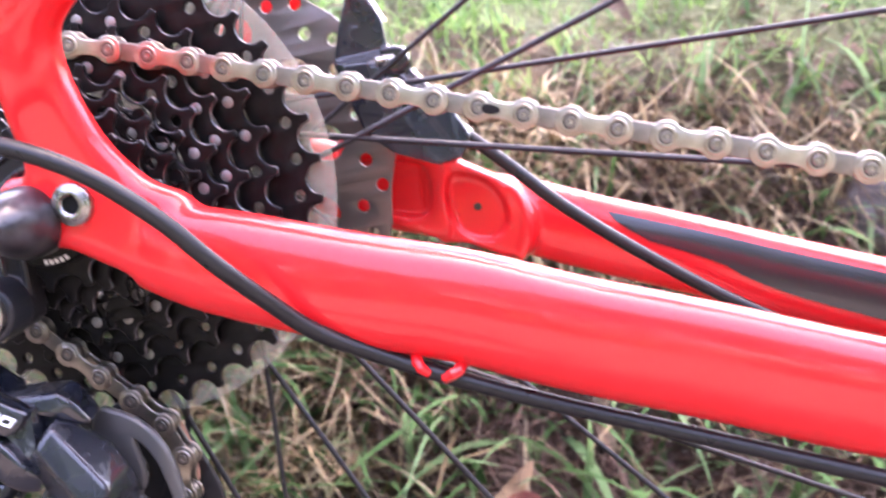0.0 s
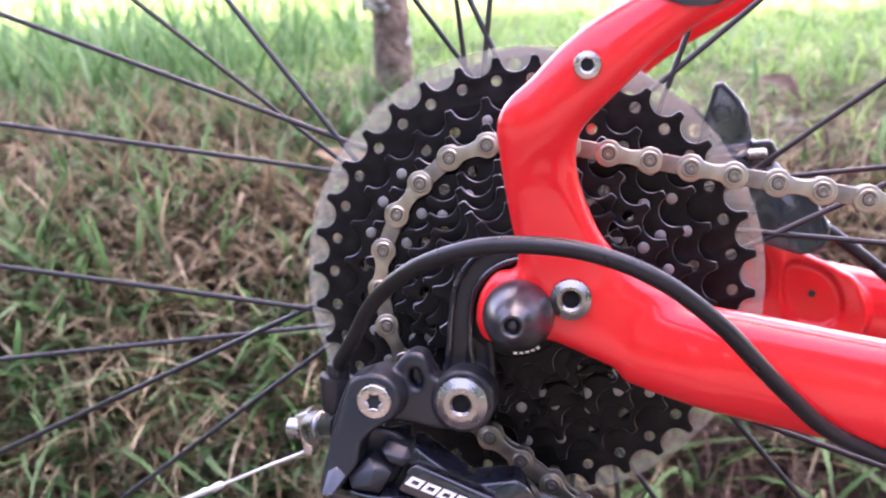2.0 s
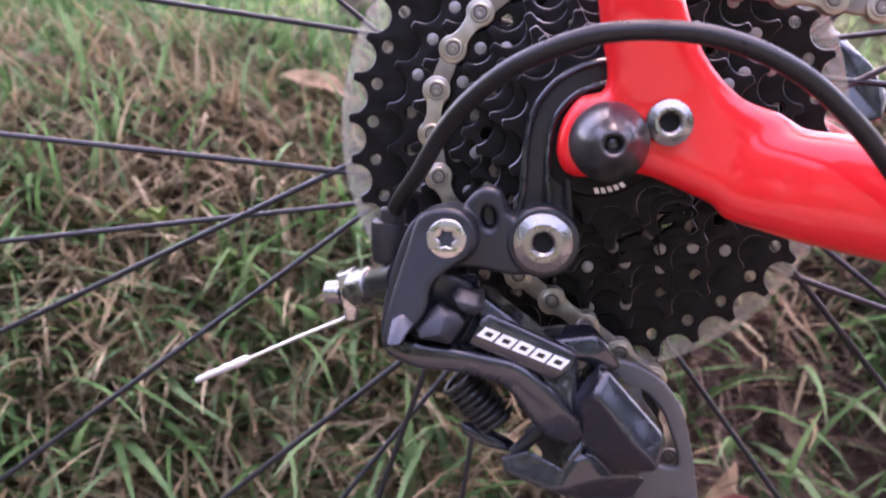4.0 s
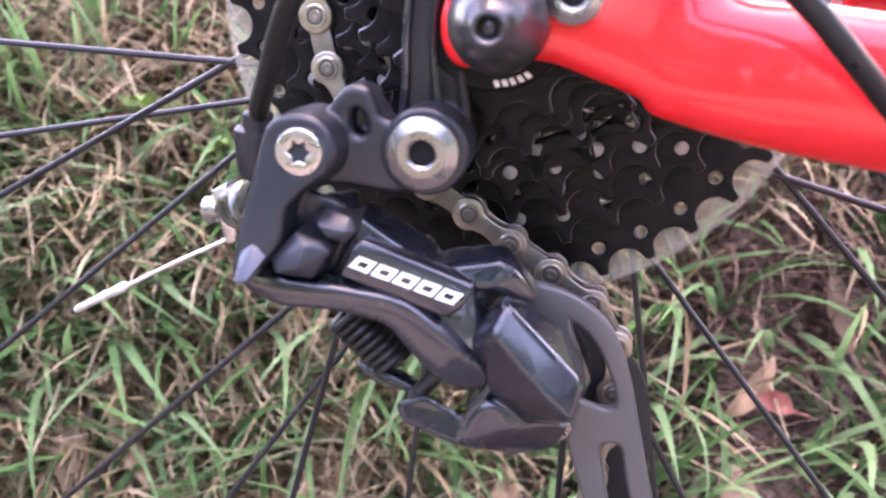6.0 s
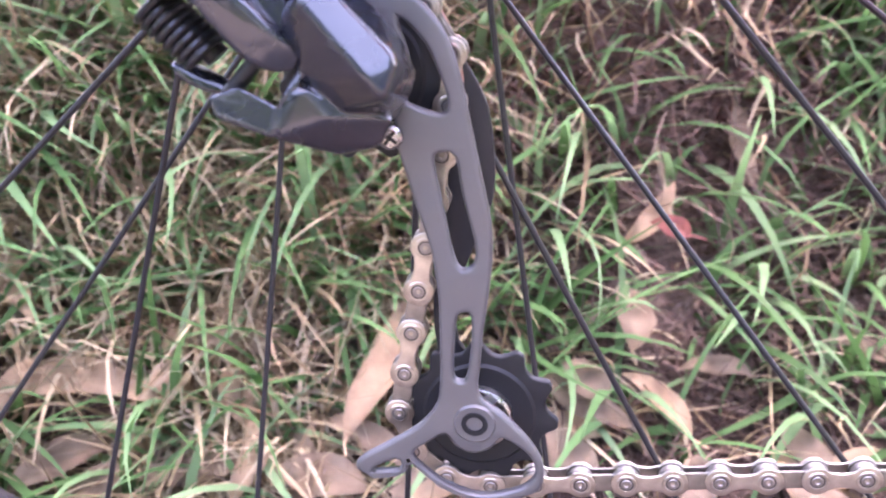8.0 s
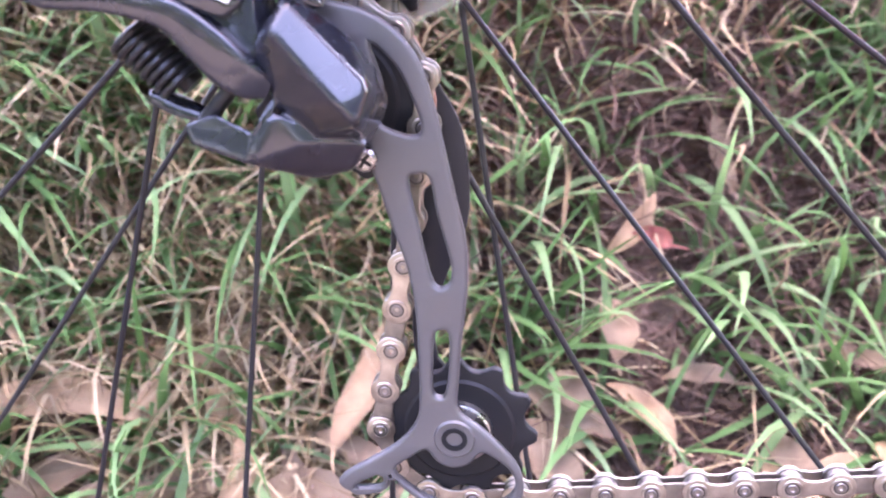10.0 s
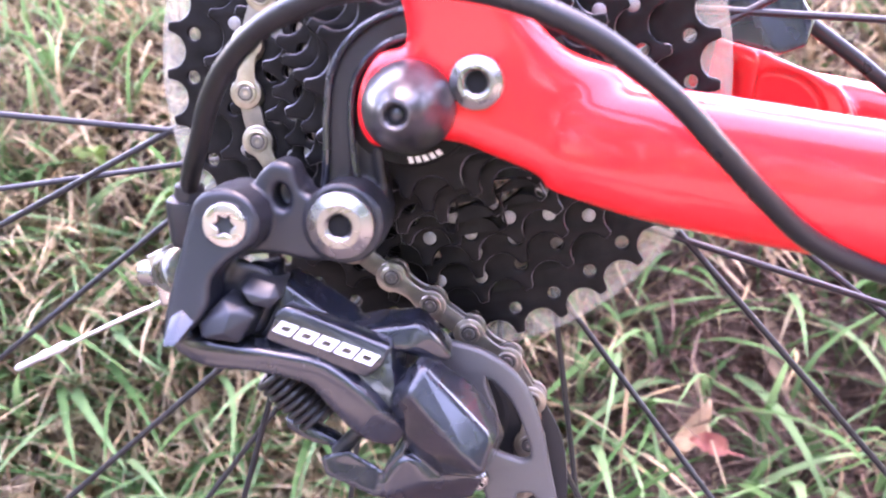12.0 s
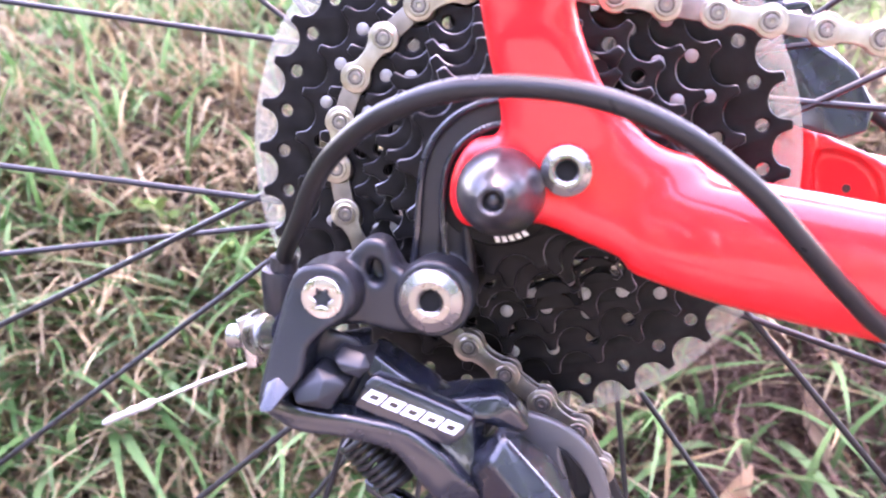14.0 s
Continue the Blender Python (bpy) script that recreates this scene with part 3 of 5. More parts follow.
part("lower_link", sweep(catmull(LINK_LINE, 4, False), fine_size, 32, 5.0), GLOSS, derailleur, smooth=60)
# lumps between the arm and the links, above them the limit screws' boss
part("body_boss", joined(
    hull([(-55.2, -46.5, -37.6), (-48.6, -44.5, -33.4), (-46.7, -47.2, -36.1), (-44.0, -45.0, -36.3), (-42.4, -44.8, -38.8), (-48.7, -49.0, -40.3), (-54.0, -48.4, -40.8), (-46.8, -46.8, -43.6), (-56, -34, -40.5), (-49, -34, -33.5), (-42.5, -34, -39), (-47.5, -34, -45.4)], 0.35),
    hull([(-45.8, -41, -31.7), (-43.5, -39, -30.4), (-37.9, -39, -33.4), (-36.9, -40.4, -36.4), (-39.2, -42.4, -35.6), (-44.4, -42.8, -33.2), (-39.7, -41.6, -38.3), (-43.3, -43, -36.1), (-46.5, -28, -33.5), (-43, -28, -30.6), (-37.5, -28, -34), (-40, -28, -39)], 0.35),
    hull([(-61, -35, -42), (-45, -34, -33), (-38, -33, -41), (-41, -34, -50), (-58, -35, -47), (-60, -28, -42), (-44, -28, -34), (-38, -28, -42), (-42, -28, -50), (-57, -28, -47)], 0.5)), SATIN_BLACK, derailleur, smooth=25)


def mark_shape(k):
    """One of the five plain slanted rings of the maker's mark on the link's face."""
    face_x = Vector((23.2, 3.6, -14.4)).normalized()
    face_up = Vector((4.6, 0.8, 6.4))
    face_up = (face_up - face_x * face_up.dot(face_x)).normalized()
    out = face_x.cross(face_up)
    if out.y > 0:
        out = -out
    base = Vector((-40.6, -41.45, -43.6))
    u0, u1, v0, v1 = 0.2 + 4.95 * k, 4.45 + 4.95 * k, 0.3, 3.3
    place = lambda u, v, d: (base + face_x * (u + 0.42 * v) + face_up * v + out * d) * MM
    bm = bmesh.new()
    outer = [(u0, v0), (u1, v0), (u1, v1), (u0, v1)]
    inner = [(u0 + 1.1, v0 + 0.85), (u1 - 1.1, v0 + 0.85), (u1 - 1.1, v1 - 0.85), (u0 + 1.1, v1 - 0.85)]
    low, top, rim = [bm.verts.new(place(*q, -0.3)) for q in outer], [bm.verts.new(place(*q, 0.12)) for q in outer], [bm.verts.new(place(*q, 0.12)) for q in inner]
    for a in range(4):
        b = (a + 1) % 4
        bm.faces.new((top[a], top[b], rim[b], rim[a]))
        bm.faces.new((low[a], low[b], top[b], top[a]))
    bmesh.ops.recalc_face_normals(bm, faces=bm.faces)
    return bm


for k in range(5):
    part("maker_mark", mark_shape(k), WHITE, derailleur, "white printed mark", smooth=0)

# spring
coil = []
for k in range(8 * 14 + 1):
    a = 2 * math.pi * k / 14
    along = k / (8 * 14)
    axis = Vector((-49, -27, -58)).lerp(Vector((-39.5, -27, -71.5)), along)
    u, v = Vector((0.82, 0, 0.57)), Vector((0, 1, 0))
    coil.append(axis + (u * math.cos(a) + v * math.sin(a)) * 4.9)
part("return_spring", tube(coil, 0.85, 8), SPRING, derailleur, "black coil spring")
part("spring_core", tube([(-46, -24, -60), (-38, -24, -73)], 3.0, 12), BLACK, derailleur)

# knuckle that carries the cage
part("cage_knuckle", melted(joined(
    hull([(-7.9, -37, -58.4), (-12.1, -41, -62.6), (-1.8, -41.6, -80.0), (1.4, -40.4, -85.8), (5.0, -36.4, -78.8), (-8.7, -34, -56.6), (-6.0, -28, -60.5), (0.2, -25, -68.5), (4.2, -22, -77.5), (5.2, -20, -84.5), (2.5, -20, -89.8), (-18.4, -36, -67.0), (-16.2, -33.5, -62.8), (-17.5, -33, -80.5), (-12.8, -31, -88.5), (-1.6, -26, -92.5), (-13.9, -17, -62), (-2.9, -16, -72), (3.0, -16, -87), (-3.6, -16, -96), (-21.5, -16, -84), (-20.5, -16, -70)], 1.0),
    hull([(-25.8, -36.8, -90.6), (-23.0, -35.6, -83.6), (-17.1, -35.5, -80.6), (-12.8, -34.5, -89.0), (-0.8, -27.5, -92.7), (-5.5, -26, -98.8), (-14.9, -27.5, -98.8), (-22.7, -18, -86), (-3.8, -16, -97.2), (-16.5, -16, -101.5), (-29.5, -18, -95.5)], 0.8),
    hull([(-39.2, -33.2, -79.8), (-31.4, -34, -78.4), (-23.2, -35.6, -83.8), (-25.8, -36.8, -90.6), (-38.6, -34.2, -84.4), (-35.2, -26, -81.5), (-41.5, -26, -83.4), (-29.6, -22, -94.5)], 0.8),
    hull([(-23.5, -36.5, -84.2), (-17.1, -35, -80.2), (-15.3, -33, -74.6), (-20.6, -33, -80.4), (-24.6, -23, -85.6), (-18.4, -20, -78.1)], 0.5)), 0.4, 1), GLOSS, derailleur, "black faceted lower knuckle", smooth=28)
part("spring_seat", hull([(-49.4, -24, -71.5), (-49.9, -24, -75.4), (-43.9, -25, -79.6), (-34.0, -24, -83.1), (-36.4, -22, -79.3), (-44.2, -20, -74.2), (-52, -14, -75.6), (-38.4, -14, -83.5)], 0.8), GLOSS, derailleur)
part("knuckle_pin", tube([(-27, -29, -74), (-36, -29, -81)], 2.0, 12), BLACK, derailleur)

# cage
CAGE = catmull([(-8, -61.5), (-2.5, -62.6), (3.2, -65.6), (8.6, -71.0), (12.2, -78.6), (13.6, -88.6), (13.9, -101), (14.1, -114), (14.3, -124.5), (12.9, -134), (9.8, -145), (6.8, -154.5), (4.2, -164), (2.6, -170), (3.6, -173.6), (8.0, -178.5), (13.6, -187.5), (15.8, -195), (13.5, -202.5), (5, -205), (-6, -203), (-14.5, -197), (-20, -190.5), (-22.5, -193.5), (-32, -193), (-35.4, -189.6), (-32.4, -186.6), (-24.5, -183.2), (-15.6, -179), (-9.2, -173), (-6.7, -165.3), (-4.8, -155.4), (-2.7, -142.6), (-2.0, -130), (-3.4, -117.4), (-4.3, -107), (-5.0, -101), (-4, -95), (-8, -84), (-12, -70)], 3)
HOLES = [catmull([(1.8, -72.5), (6.6, -79), (8.6, -86.6), (9.5, -93.6), (8.1, -96.1), (4.2, -95), (-0.8, -91.3), (2, -87.5), (2.6, -81)], 3),
         catmull([(3.4, -107.5), (5.5, -105.6), (8.6, -107.2), (8.5, -116), (9.0, -124.5), (9.2, -131), (7.8, -135), (5, -136), (3.6, -132.5), (3.4, -120)], 3),
         catmull([(0.8, -149.6), (2.4, -147.8), (4.6, -149), (3.0, -157.6), (0.4, -165.6), (-1.3, -167), (-2.9, -165), (-1.0, -156)], 3),
         catmull([(-18.8, -187.8), (-13, -184.0), (-8.6, -182.4), (-6.6, -186.2), (-3.6, -188.6), (-0.5, -189.0), (3, -188.0), (6.0, -185.4), (9, -187.2), (12.6, -191.5), (13.4, -196.8), (9.5, -201), (0, -202.6), (-8.5, -200.4), (-14.5, -195)], 3),
         catmull([(-30.5, -190.8), (-24, -188.6), (-22.5, -190.2), (-24, -192.3), (-30.5, -192.6)], 2)]
cage = part("cage_plate", plate(CAGE, -13.6, -10.4, HOLES, bevel=1.15, steps=3), GREY, derailleur, "satin grey outer cage plate")
part("inner_cage", plate(catmull([(-10, -66), (2, -68), (9, -80), (13.8, -92), (16, -101), (15.6, -112), (13.6, -123), (10, -131), (4, -140), (-1, -150), (-4, -165), (4, -178), (6, -188), (0, -192), (-8, -188), (-10, -178), (-10, -160), (-7, -145), (-4, -130), (-4, -112), (-8, -95), (-20, -84)], 3), 6.4, 8.6, bevel=0.5), BLACK, derailleur, "black inner cage plate")
part("chain_catch", plate(catmull([(6, -70), (9.5, -74), (11.5, -82), (11.8, -92), (9.5, -96.5), (6.5, -96), (6.8, -91.5), (8.8, -86), (8, -78), (5, -72)], 2), 2.2, 4.0, bevel=0.4), BRASS, derailleur, "brown inner lip")
part("cage_stop_screw", lathe([(0.01, -16.0), (2.3, -16.0), (3.0, -15.3), (3.0, -12), (0.01, -12)], -5.4, -99.4, 24), SATIN, derailleur, "small cross-head screw")
# a dark cross on the head paints the shade in its slots
part("screw_slot", plate([(-7.2, -98.2), (-6.6, -97.6), (-5.4, -98.8), (-4.2, -97.6), (-3.6, -98.2), (-4.8, -99.4), (-3.6, -100.6), (-4.2, -101.2), (-5.4, -100.0), (-6.6, -101.2), (-7.2, -100.6), (-6.0, -99.4)], -16.08, -15.8, bevel=0.03), MATTE, derailleur)


def jockey(cx, cz):
    pts = []
    for k in range(11):
        for f, r in ((0.0, 18.6), (0.12, 18.8), (0.25, 19.8), (0.36, 21.4), (0.43, 22.0), (0.57, 22.0), (0.64, 21.4), (0.75, 19.8), (0.88, 18.8)):
            a = 2 * math.pi * (k + f) / 11
            pts.append((cx + r * math.cos(a), cz + r * math.sin(a)))
    return plate(pts, -1.3, 1.3, holes=[ring(cx, cz, 7.5, 24)], bevel=0.5)


for cx, cz in ((-0.8, -184.0), (-12.0, -86.0)):
    wheel_part = part("jockey_wheel", joined(jockey(cx, cz), lathe([(15, -2.0), (16, -1.2), (16, 1.2), (15, 2.0), (7.2, 2.0), (7.2, -2.0)], cx, cz, 40, True)), PLASTIC, derailleur, "black plastic jockey wheel")
    part("bushing_cap", lathe([(0.01, -4.6), (8.2, -4.6), (9.2, -4.0), (9.4, -2.6), (9.4, 3), (0.01, 3)], cx, cz, 36), STEEL, derailleur, "bright steel bearing cover")
part("pulley_bolt", joined(lathe([(0.01, -9.0), (2.6, -9.0), (2.6, -14.0), (5.2, -14.2), (5.7, -13.6), (5.7, -9.5), (0.01, -9.5)], 0.0, -179.6, 30)), GREY, derailleur, "grey socket bolt")
# dark insert painting the shade of the bolt's socket
part("bolt_socket", lathe([(0.01, -12.5), (2.2, -12.5), (2.2, -14.25), (3.4, -14.35), (3.6, -14.0), (3.6, -12), (0.01, -12)], 0.0, -179.6, 24), MATTE, derailleur)

# cable, anchor bolt and housing
part("cable_anchor", joined(tube([(-85.6, -9, -32.6), (-85.2, -9, -32.6), (-79.6, -10, -33), (-79.2, -10, -33)], [3.0, 3.5, 3.6, 3.2], 14), tube([(-79.8, -10, -33), (-79.4, -10, -33), (-78.2, -10.2, -33.2), (-77.8, -10.2, -33.2)], [4.6, 5.0, 5.0, 4.6], 20)), SATIN, derailleur, "bright cable anchor bolt and washer")
part("cable_arm", tube([(-79, -10.5, -33), (-74, -14.5, -32), (-66, -22, -30), (-58, -31, -28)], [3.8, 4.2, 5.4, 6], 14), GLOSS, derailleur)
part("anchor_boss", tube([(-74.6, -14, -32.1), (-74.2, -14.4, -32), (-68.4, -19.6, -30.6), (-68, -20, -30.5)], [5.2, 5.8, 5.8, 5.2], 20), SATIN, derailleur, "bright machined boss")
part("cable_clamp", plate([(-80.5, -27), (-76, -26), (-75, -34), (-77, -41), (-80, -41)], -15, -7, bevel=0.8), STEEL, derailleur)
cable = part("inner_cable", tube(catmull([(-60, -26, -20), (-70, -16, -33), (-79, -12, -39.6), (-95, -12, -44), (-116, -12, -50)], 4, False), 0.6, 8), CABLE, derailleur, "bare steel cable end")
part("cable_crimp", tube([(-111.5, -12, -48.5), (-112.5, -12, -48.8), (-115, -12, -49.6), (-117, -12, -50.1), (-119, -12, -50.6), (-121, -12, -51.2), (-128, -12, -53.2), (-129, -12, -53.5)], [0.8, 1.25, 1.35, 1.0, 1.35, 1.0, 1.05, 0.7], 12), CRIMP, derailleur, "aluminium cable end crimp")
HOUSING = [(-60.5, -23.5, -14), (-57.6, -27, -8), (-49, -37, 0.5), (-40, -45.5, 10.5), (-30, -54, 17.8), (-17, -62.5, 23.4), (1, -69, 25.9), (22, -69.5, 21.8), (39.5, -66, 11.8), (53, -60.5, -2.5), (62, -55.5, -16), (69.5, -49, -27.5), (79, -42, -40), (93, -35.5, -50.5), (112, -33, -60.5), (137, -30, -72), (172, -28, -86), (214, -27, -102.5), (300, -24, -137), (400, -16, -176)]
part("shift_housing", tube(catmull(HOUSING, 6, False), 2.3, 16), RUBBER, bicycle, "black shift cable housing looping to the derailleur")
part("barrel_adjuster", joined(tube([(-62.8, -24, -24), (-62.3, -24, -22), (-61.1, -24, -14), (-60.9, -24, -13), (-60.8, -24, -12.8)], [4.4, 5.0, 5.2, 5.0, 4.0], 20), tube([(-60.6, -24, -14), (-59.4, -24.2, -9.5), (-59.3, -24.2, -9.0)], [3.7, 3.5, 3.0], 18)), BLACK, derailleur, "black cable stop")

# bolts of the frame, axle cap, cable guides, stripe
dark_socket(part("dropout_bolt", bolt_head(15.6, 3.4, -37.0, 5.9, 2.5, 4.5, dish=1.8), SATIN, rear_frame, "satin steel hex bolt", smooth=18), 15.6, 3.4, 2.55)
dark_socket(part("rack_bolt", lathe([(0.01, -46.6), (1.5, -46.6), (1.75, -47.0), (2.2, -47.2), (3.5, -46.9), (3.75, -46.3), (3.75, -43.4), (0.01, -43.4)], 30.0, 66.5, 32), STEEL, rear_frame, "bright threaded insert", smooth=18), 30.0, 66.5, 1.75)
part("axle_cap", lathe([(0.01, -48.9), (0.9, -48.9), (1.5, -48.4), (1.9, -48.2), (2.15, -48.6), (2.35, -50.2), (2.8, -50.6), (3.3, -50.5), (3.7, -49.9), (4.3, -49.3), (5.4, -48.1), (6.9, -45.9), (8.3, -43.2), (9.4, -40.4), (10.1, -37.6), (10.3, -35.5), (10.3, -30), (0.01, -30)], 0.0, 0.8, 40), CAP, bicycle, "black domed plastic axle nut cap", smooth=40)
for line in ([(101.5, -32, -51.5), (102.6, -36.5, -53.4), (103.6, -37.8, -54.8), (105, -37, -56.6)], [(114, -32, -56), (113, -36.5, -57), (111.5, -37.8, -57.4), (109, -37, -58.6)]):
    part("cable_guide", tube(line, [1.6, 1.6, 1.5, 1.2], 10), RED, rear_frame)



def decal(side, line, sizes, from_angle, to_angle, lift=0.35, power=2.3):
    """A thin painted band laid on a stay's skin."""
    bm = bmesh.new()
    rows = []
    pts = [Vector(p) * MM for p in catmull(line, 5, False)]
    widths = [(v[0], v[1]) for v in catmull([(*s, 0) for s in sizes], 5, False)]
    total = len(pts) - 1
    for i, p in enumerate(pts):
        way = (pts[min(i + 1, total)] - pts[max(i - 1, 0)]).normalized()
        across = (Vector((0, 1, 0)) - way * way.y).normalized()
        up = way.cross(across)
        if up.z < 0:
            up = -up
        a, b = widths[i]
        f = i / total
        lo, hi = from_angle(f), to_angle(f)
        row = []
        for k in range(9):
            w = radians(lo + (hi - lo) * k / 8)
            c, s = math.cos(w), math.sin(w)
            c, s = math.copysign(abs(c) ** (2 / power), c), math.copysign(abs(s) ** (2 / power), s)
            row.append(bm.verts.new(p + across * side * ((a + lift) * MM * c) + up * ((b + lift) * MM * s)))
        rows.append(row)
    for r0, r1 in zip(rows, rows[1:]):
        for k in range(8):
            bm.faces.new((r0[k], r0[k + 1], r1[k + 1], r1[k]))
    bmesh.ops.recalc_face_normals(bm, faces=bm.faces)
    return bm


part("stay_stripe", decal(-1, [(47, -37, 75), (62, -35, 81.3), (82, -32, 89), (103, -29, 97)], [(8, 8.6), (8, 7.6), (7.8, 7.8), (7.6, 8)], lambda f: 84 - 128 * min(f * 3.2, 1) ** 0.7 + 60 * max(f - 0.9, 0) / 0.1, lambda f: 96), STRIPE, rear_frame, "dark graphic band")
part("stay_stripe", decal(-1, [(148, 116.7, -55.1), (180, 114, -67.5), (218, 111, -83), (300, 102, -114)], [(9.5, 15.5), (9.5, 15.6), (9.5, 15.6), (10, 15)], lambda f: float(np.interp(f, [0, 0.08, 0.2, 0.5, 0.7, 1], [37, 20, 7, 0, -12, -26])), lambda f: 38, 0.6, 2.7), STRIPE, far_frame, "dark graphic band")

# brake rotor and caliper on the far side
rotor_out = []
for k in range(72):
    a = 2 * math.pi * k / 72
    r = 80 + 1.6 * math.cos(12 * a)
    rotor_out.append((CX + r * math.cos(a), CZ + r * math.sin(a)))
rotor_holes = [ring(CX + r * math.cos(radians(a)), CZ + r * math.sin(radians(a)), 2.6, 10) for k in range(24) for r, a in ((75, 15 * k), (68.5, 15 * k + 7.5))]
rotor_holes += [ring(CX + 54 * math.cos(radians(a)), CZ + 54 * math.sin(radians(a)), 7, 14) for a in range(0, 360, 30)] + [ring(CX, CZ, 14, 24)]
part("brake_rotor", plate(rotor_out, 83, 84.8, rotor_holes, bevel=0.15, steps=1), ROTOR, bicycle, "drilled steel brake disc")
caliper = part("brake_caliper", melted(joined(
    plate([(62.5, 33), (66.5, 44), (72.4, 57), (75.6, 57.4), (80.5, 50.5), (83.4, 43.5), (83.6, 34), (80, 24), (66, 22)], 79.5, 90, bevel=1.0),
    hull([(62, 79, 32), (67, 75, 30), (77, 74, 29), (83, 76, 28), (84, 80, 33), (66, 76, 20), (85, 74, 18), (93, 76, 17), (103, 78, 8), (108, 80, -4), (104, 76, -11), (95, 73, -12), (80, 73, -5), (70, 74, 4), (64, 90, 32), (84, 92, 33), (108, 92, -4), (98, 92, -14), (70, 92, 2)], 1.2),
    hull([(82, 74, 33.5), (89.5, 74, 33), (92, 75, 27), (88, 75, 23), (80, 74, 25), (82, 84, 33.5), (91, 84, 32), (91, 84, 24), (80, 84, 25)], 0.8)), 0.6, 1), GLOSS, bicycle, "black hydraulic brake caliper", smooth=28)
part("caliper_bolt", tube([(80, 73.2, 28.9), (80.4, 73.2, 28.9), (86.6, 73.2, 28.4), (87, 73.2, 28.4)], [1.6, 2.0, 2.0, 1.6], 12), STEEL, caliper, "bright caliper bolt")
part("caliper_bore", lathe([(0.01, 79.3), (2.6, 79.3), (2.8, 79.0), (3.2, 78.9), (3.5, 79.6), (0.01, 79.8)], 73.5, 45.6, 24), GLOSS, caliper)
part("hose_fitting", tube([(99, 84, 4), (106, 85, -4)], 3.0, 12), STEEL, caliper, "bright hose fitting")
part("brake_hose", tube(catmull([(103, 85, -1), (119, 86, -17.5), (137, 88, -37), (165, 90, -61.5), (197, 92, -86), (240, 92, -112), (320, 90, -150)], 5, False), 2.5, 12), RUBBER, bicycle, "black brake hose")


# ---- ground ----
PROFILE = [(-60.0, -0.4), (-2.0, -0.05), (-0.3, -0.024), (0.08, -0.024), (0.15, -0.005), (0.21, 0.03), (0.27, 0.084), (0.32, 0.147), (0.377, 0.24), (0.437, 0.294), (0.50, 0.325), (0.58, 0.342), (0.8, 0.355), (2.0, 0.36), (8.0, 0.30), (60.0, 0.2), (400.0, 0.0)]


def profile(s):
    s = np.asarray(s, float)
    return np.interp(s, [p[0] for p in PROFILE], [p[1] for p in PROFILE])


def ground_height(x, y):
    x, y = np.asarray(x, float), np.asarray(y, float)
    s = y - 0.38 * np.clip(x, -1.5, 1.5) + 0.02 * np.sin(7 * x + 1.0) + 0.012 * np.sin(19 * x + 4 * y)
    base = (profile(s - 0.02) + profile(s) + profile(s + 0.02)) / 3
    near = np.exp(-((x / 3) ** 2 + (y / 4) ** 2))
    lumps = 0.010 * np.sin(31 * x + 9 * np.sin(13 * y)) * np.sin(27 * y + 5 * np.sin(11 * x)) + 0.006 * np.sin(67 * x + 3) * np.sin(59 * y + 40 * x)
    under = np.clip((s - 0.12) / 0.1, 0, 1)
    return base + lumps * near * under


def axis_steps(fine_lo, fine_hi, fine, far, grow=1.22):
    v = list(np.arange(fine_lo, fine_hi, fine))
    step = fine
    while v[-1] < far:
        step *= grow
        v.append(v[-1] + step)
    step = fine
    while v[0] > -far:
        step *= grow
        v.insert(0, v[0] - step)
    return np.array(v)


gx, gy = axis_steps(-1.1, 1.1, 0.012, 320), axis_steps(0.05, 1.4, 0.012, 320)
XX, YY = np.meshgrid(gx, gy)
ZZ = ground_height(XX, YY)
nx, ny = len(gx), len(gy)
verts = np.stack([XX.ravel(), YY.ravel(), ZZ.ravel()], 1)
ids = np.arange(nx * ny).reshape(ny, nx)
quads = np.stack([ids[:-1, :-1].ravel(), ids[:-1, 1:].ravel(), ids[1:, 1:].ravel(), ids[1:, :-1].ravel()], 1)
mesh = bpy.data.meshes.new("ground")
mesh.from_pydata(verts.tolist(), [], quads.tolist())
mesh.polygons.foreach_set("use_smooth", [True] * len(mesh.polygons))

SOIL = material("soil_and_thatch", (0.1, 0.07, 0.05), 0.95)
nt = SOIL.node_tree
tc = nt.nodes.new("ShaderNodeTexCoord")
geo = nt.nodes.new("ShaderNodeNewGeometry")
n1, n2 = nt.nodes.new("ShaderNodeTexNoise"), nt.nodes.new("ShaderNodeTexNoise")
n1.inputs["Scale"].default_value, n1.inputs["Detail"].default_value = 14, 8
n2.inputs["Scale"].default_value, n2.inputs["Detail"].default_value = 0.9, 5
r1 = nt.nodes.new("ShaderNodeValToRGB")
for pos, colour in ((0.3, (0.026, 0.016, 0.012, 1)), (0.48, (0.092, 0.055, 0.044, 1)), (0.68, (0.185, 0.130, 0.104, 1))):
    e = r1.color_ramp.elements.new(pos)
    e.color = colour
r2 = nt.nodes.new("ShaderNodeValToRGB")
r2.color_ramp.elements[0].color, r2.color_ramp.elements[1].color = (0.085, 0.16, 0.05, 1), (0.17, 0.26, 0.095, 1)
r2.color_ramp.elements[0].position, r2.color_ramp.elements[1].position = 0.35, 0.65
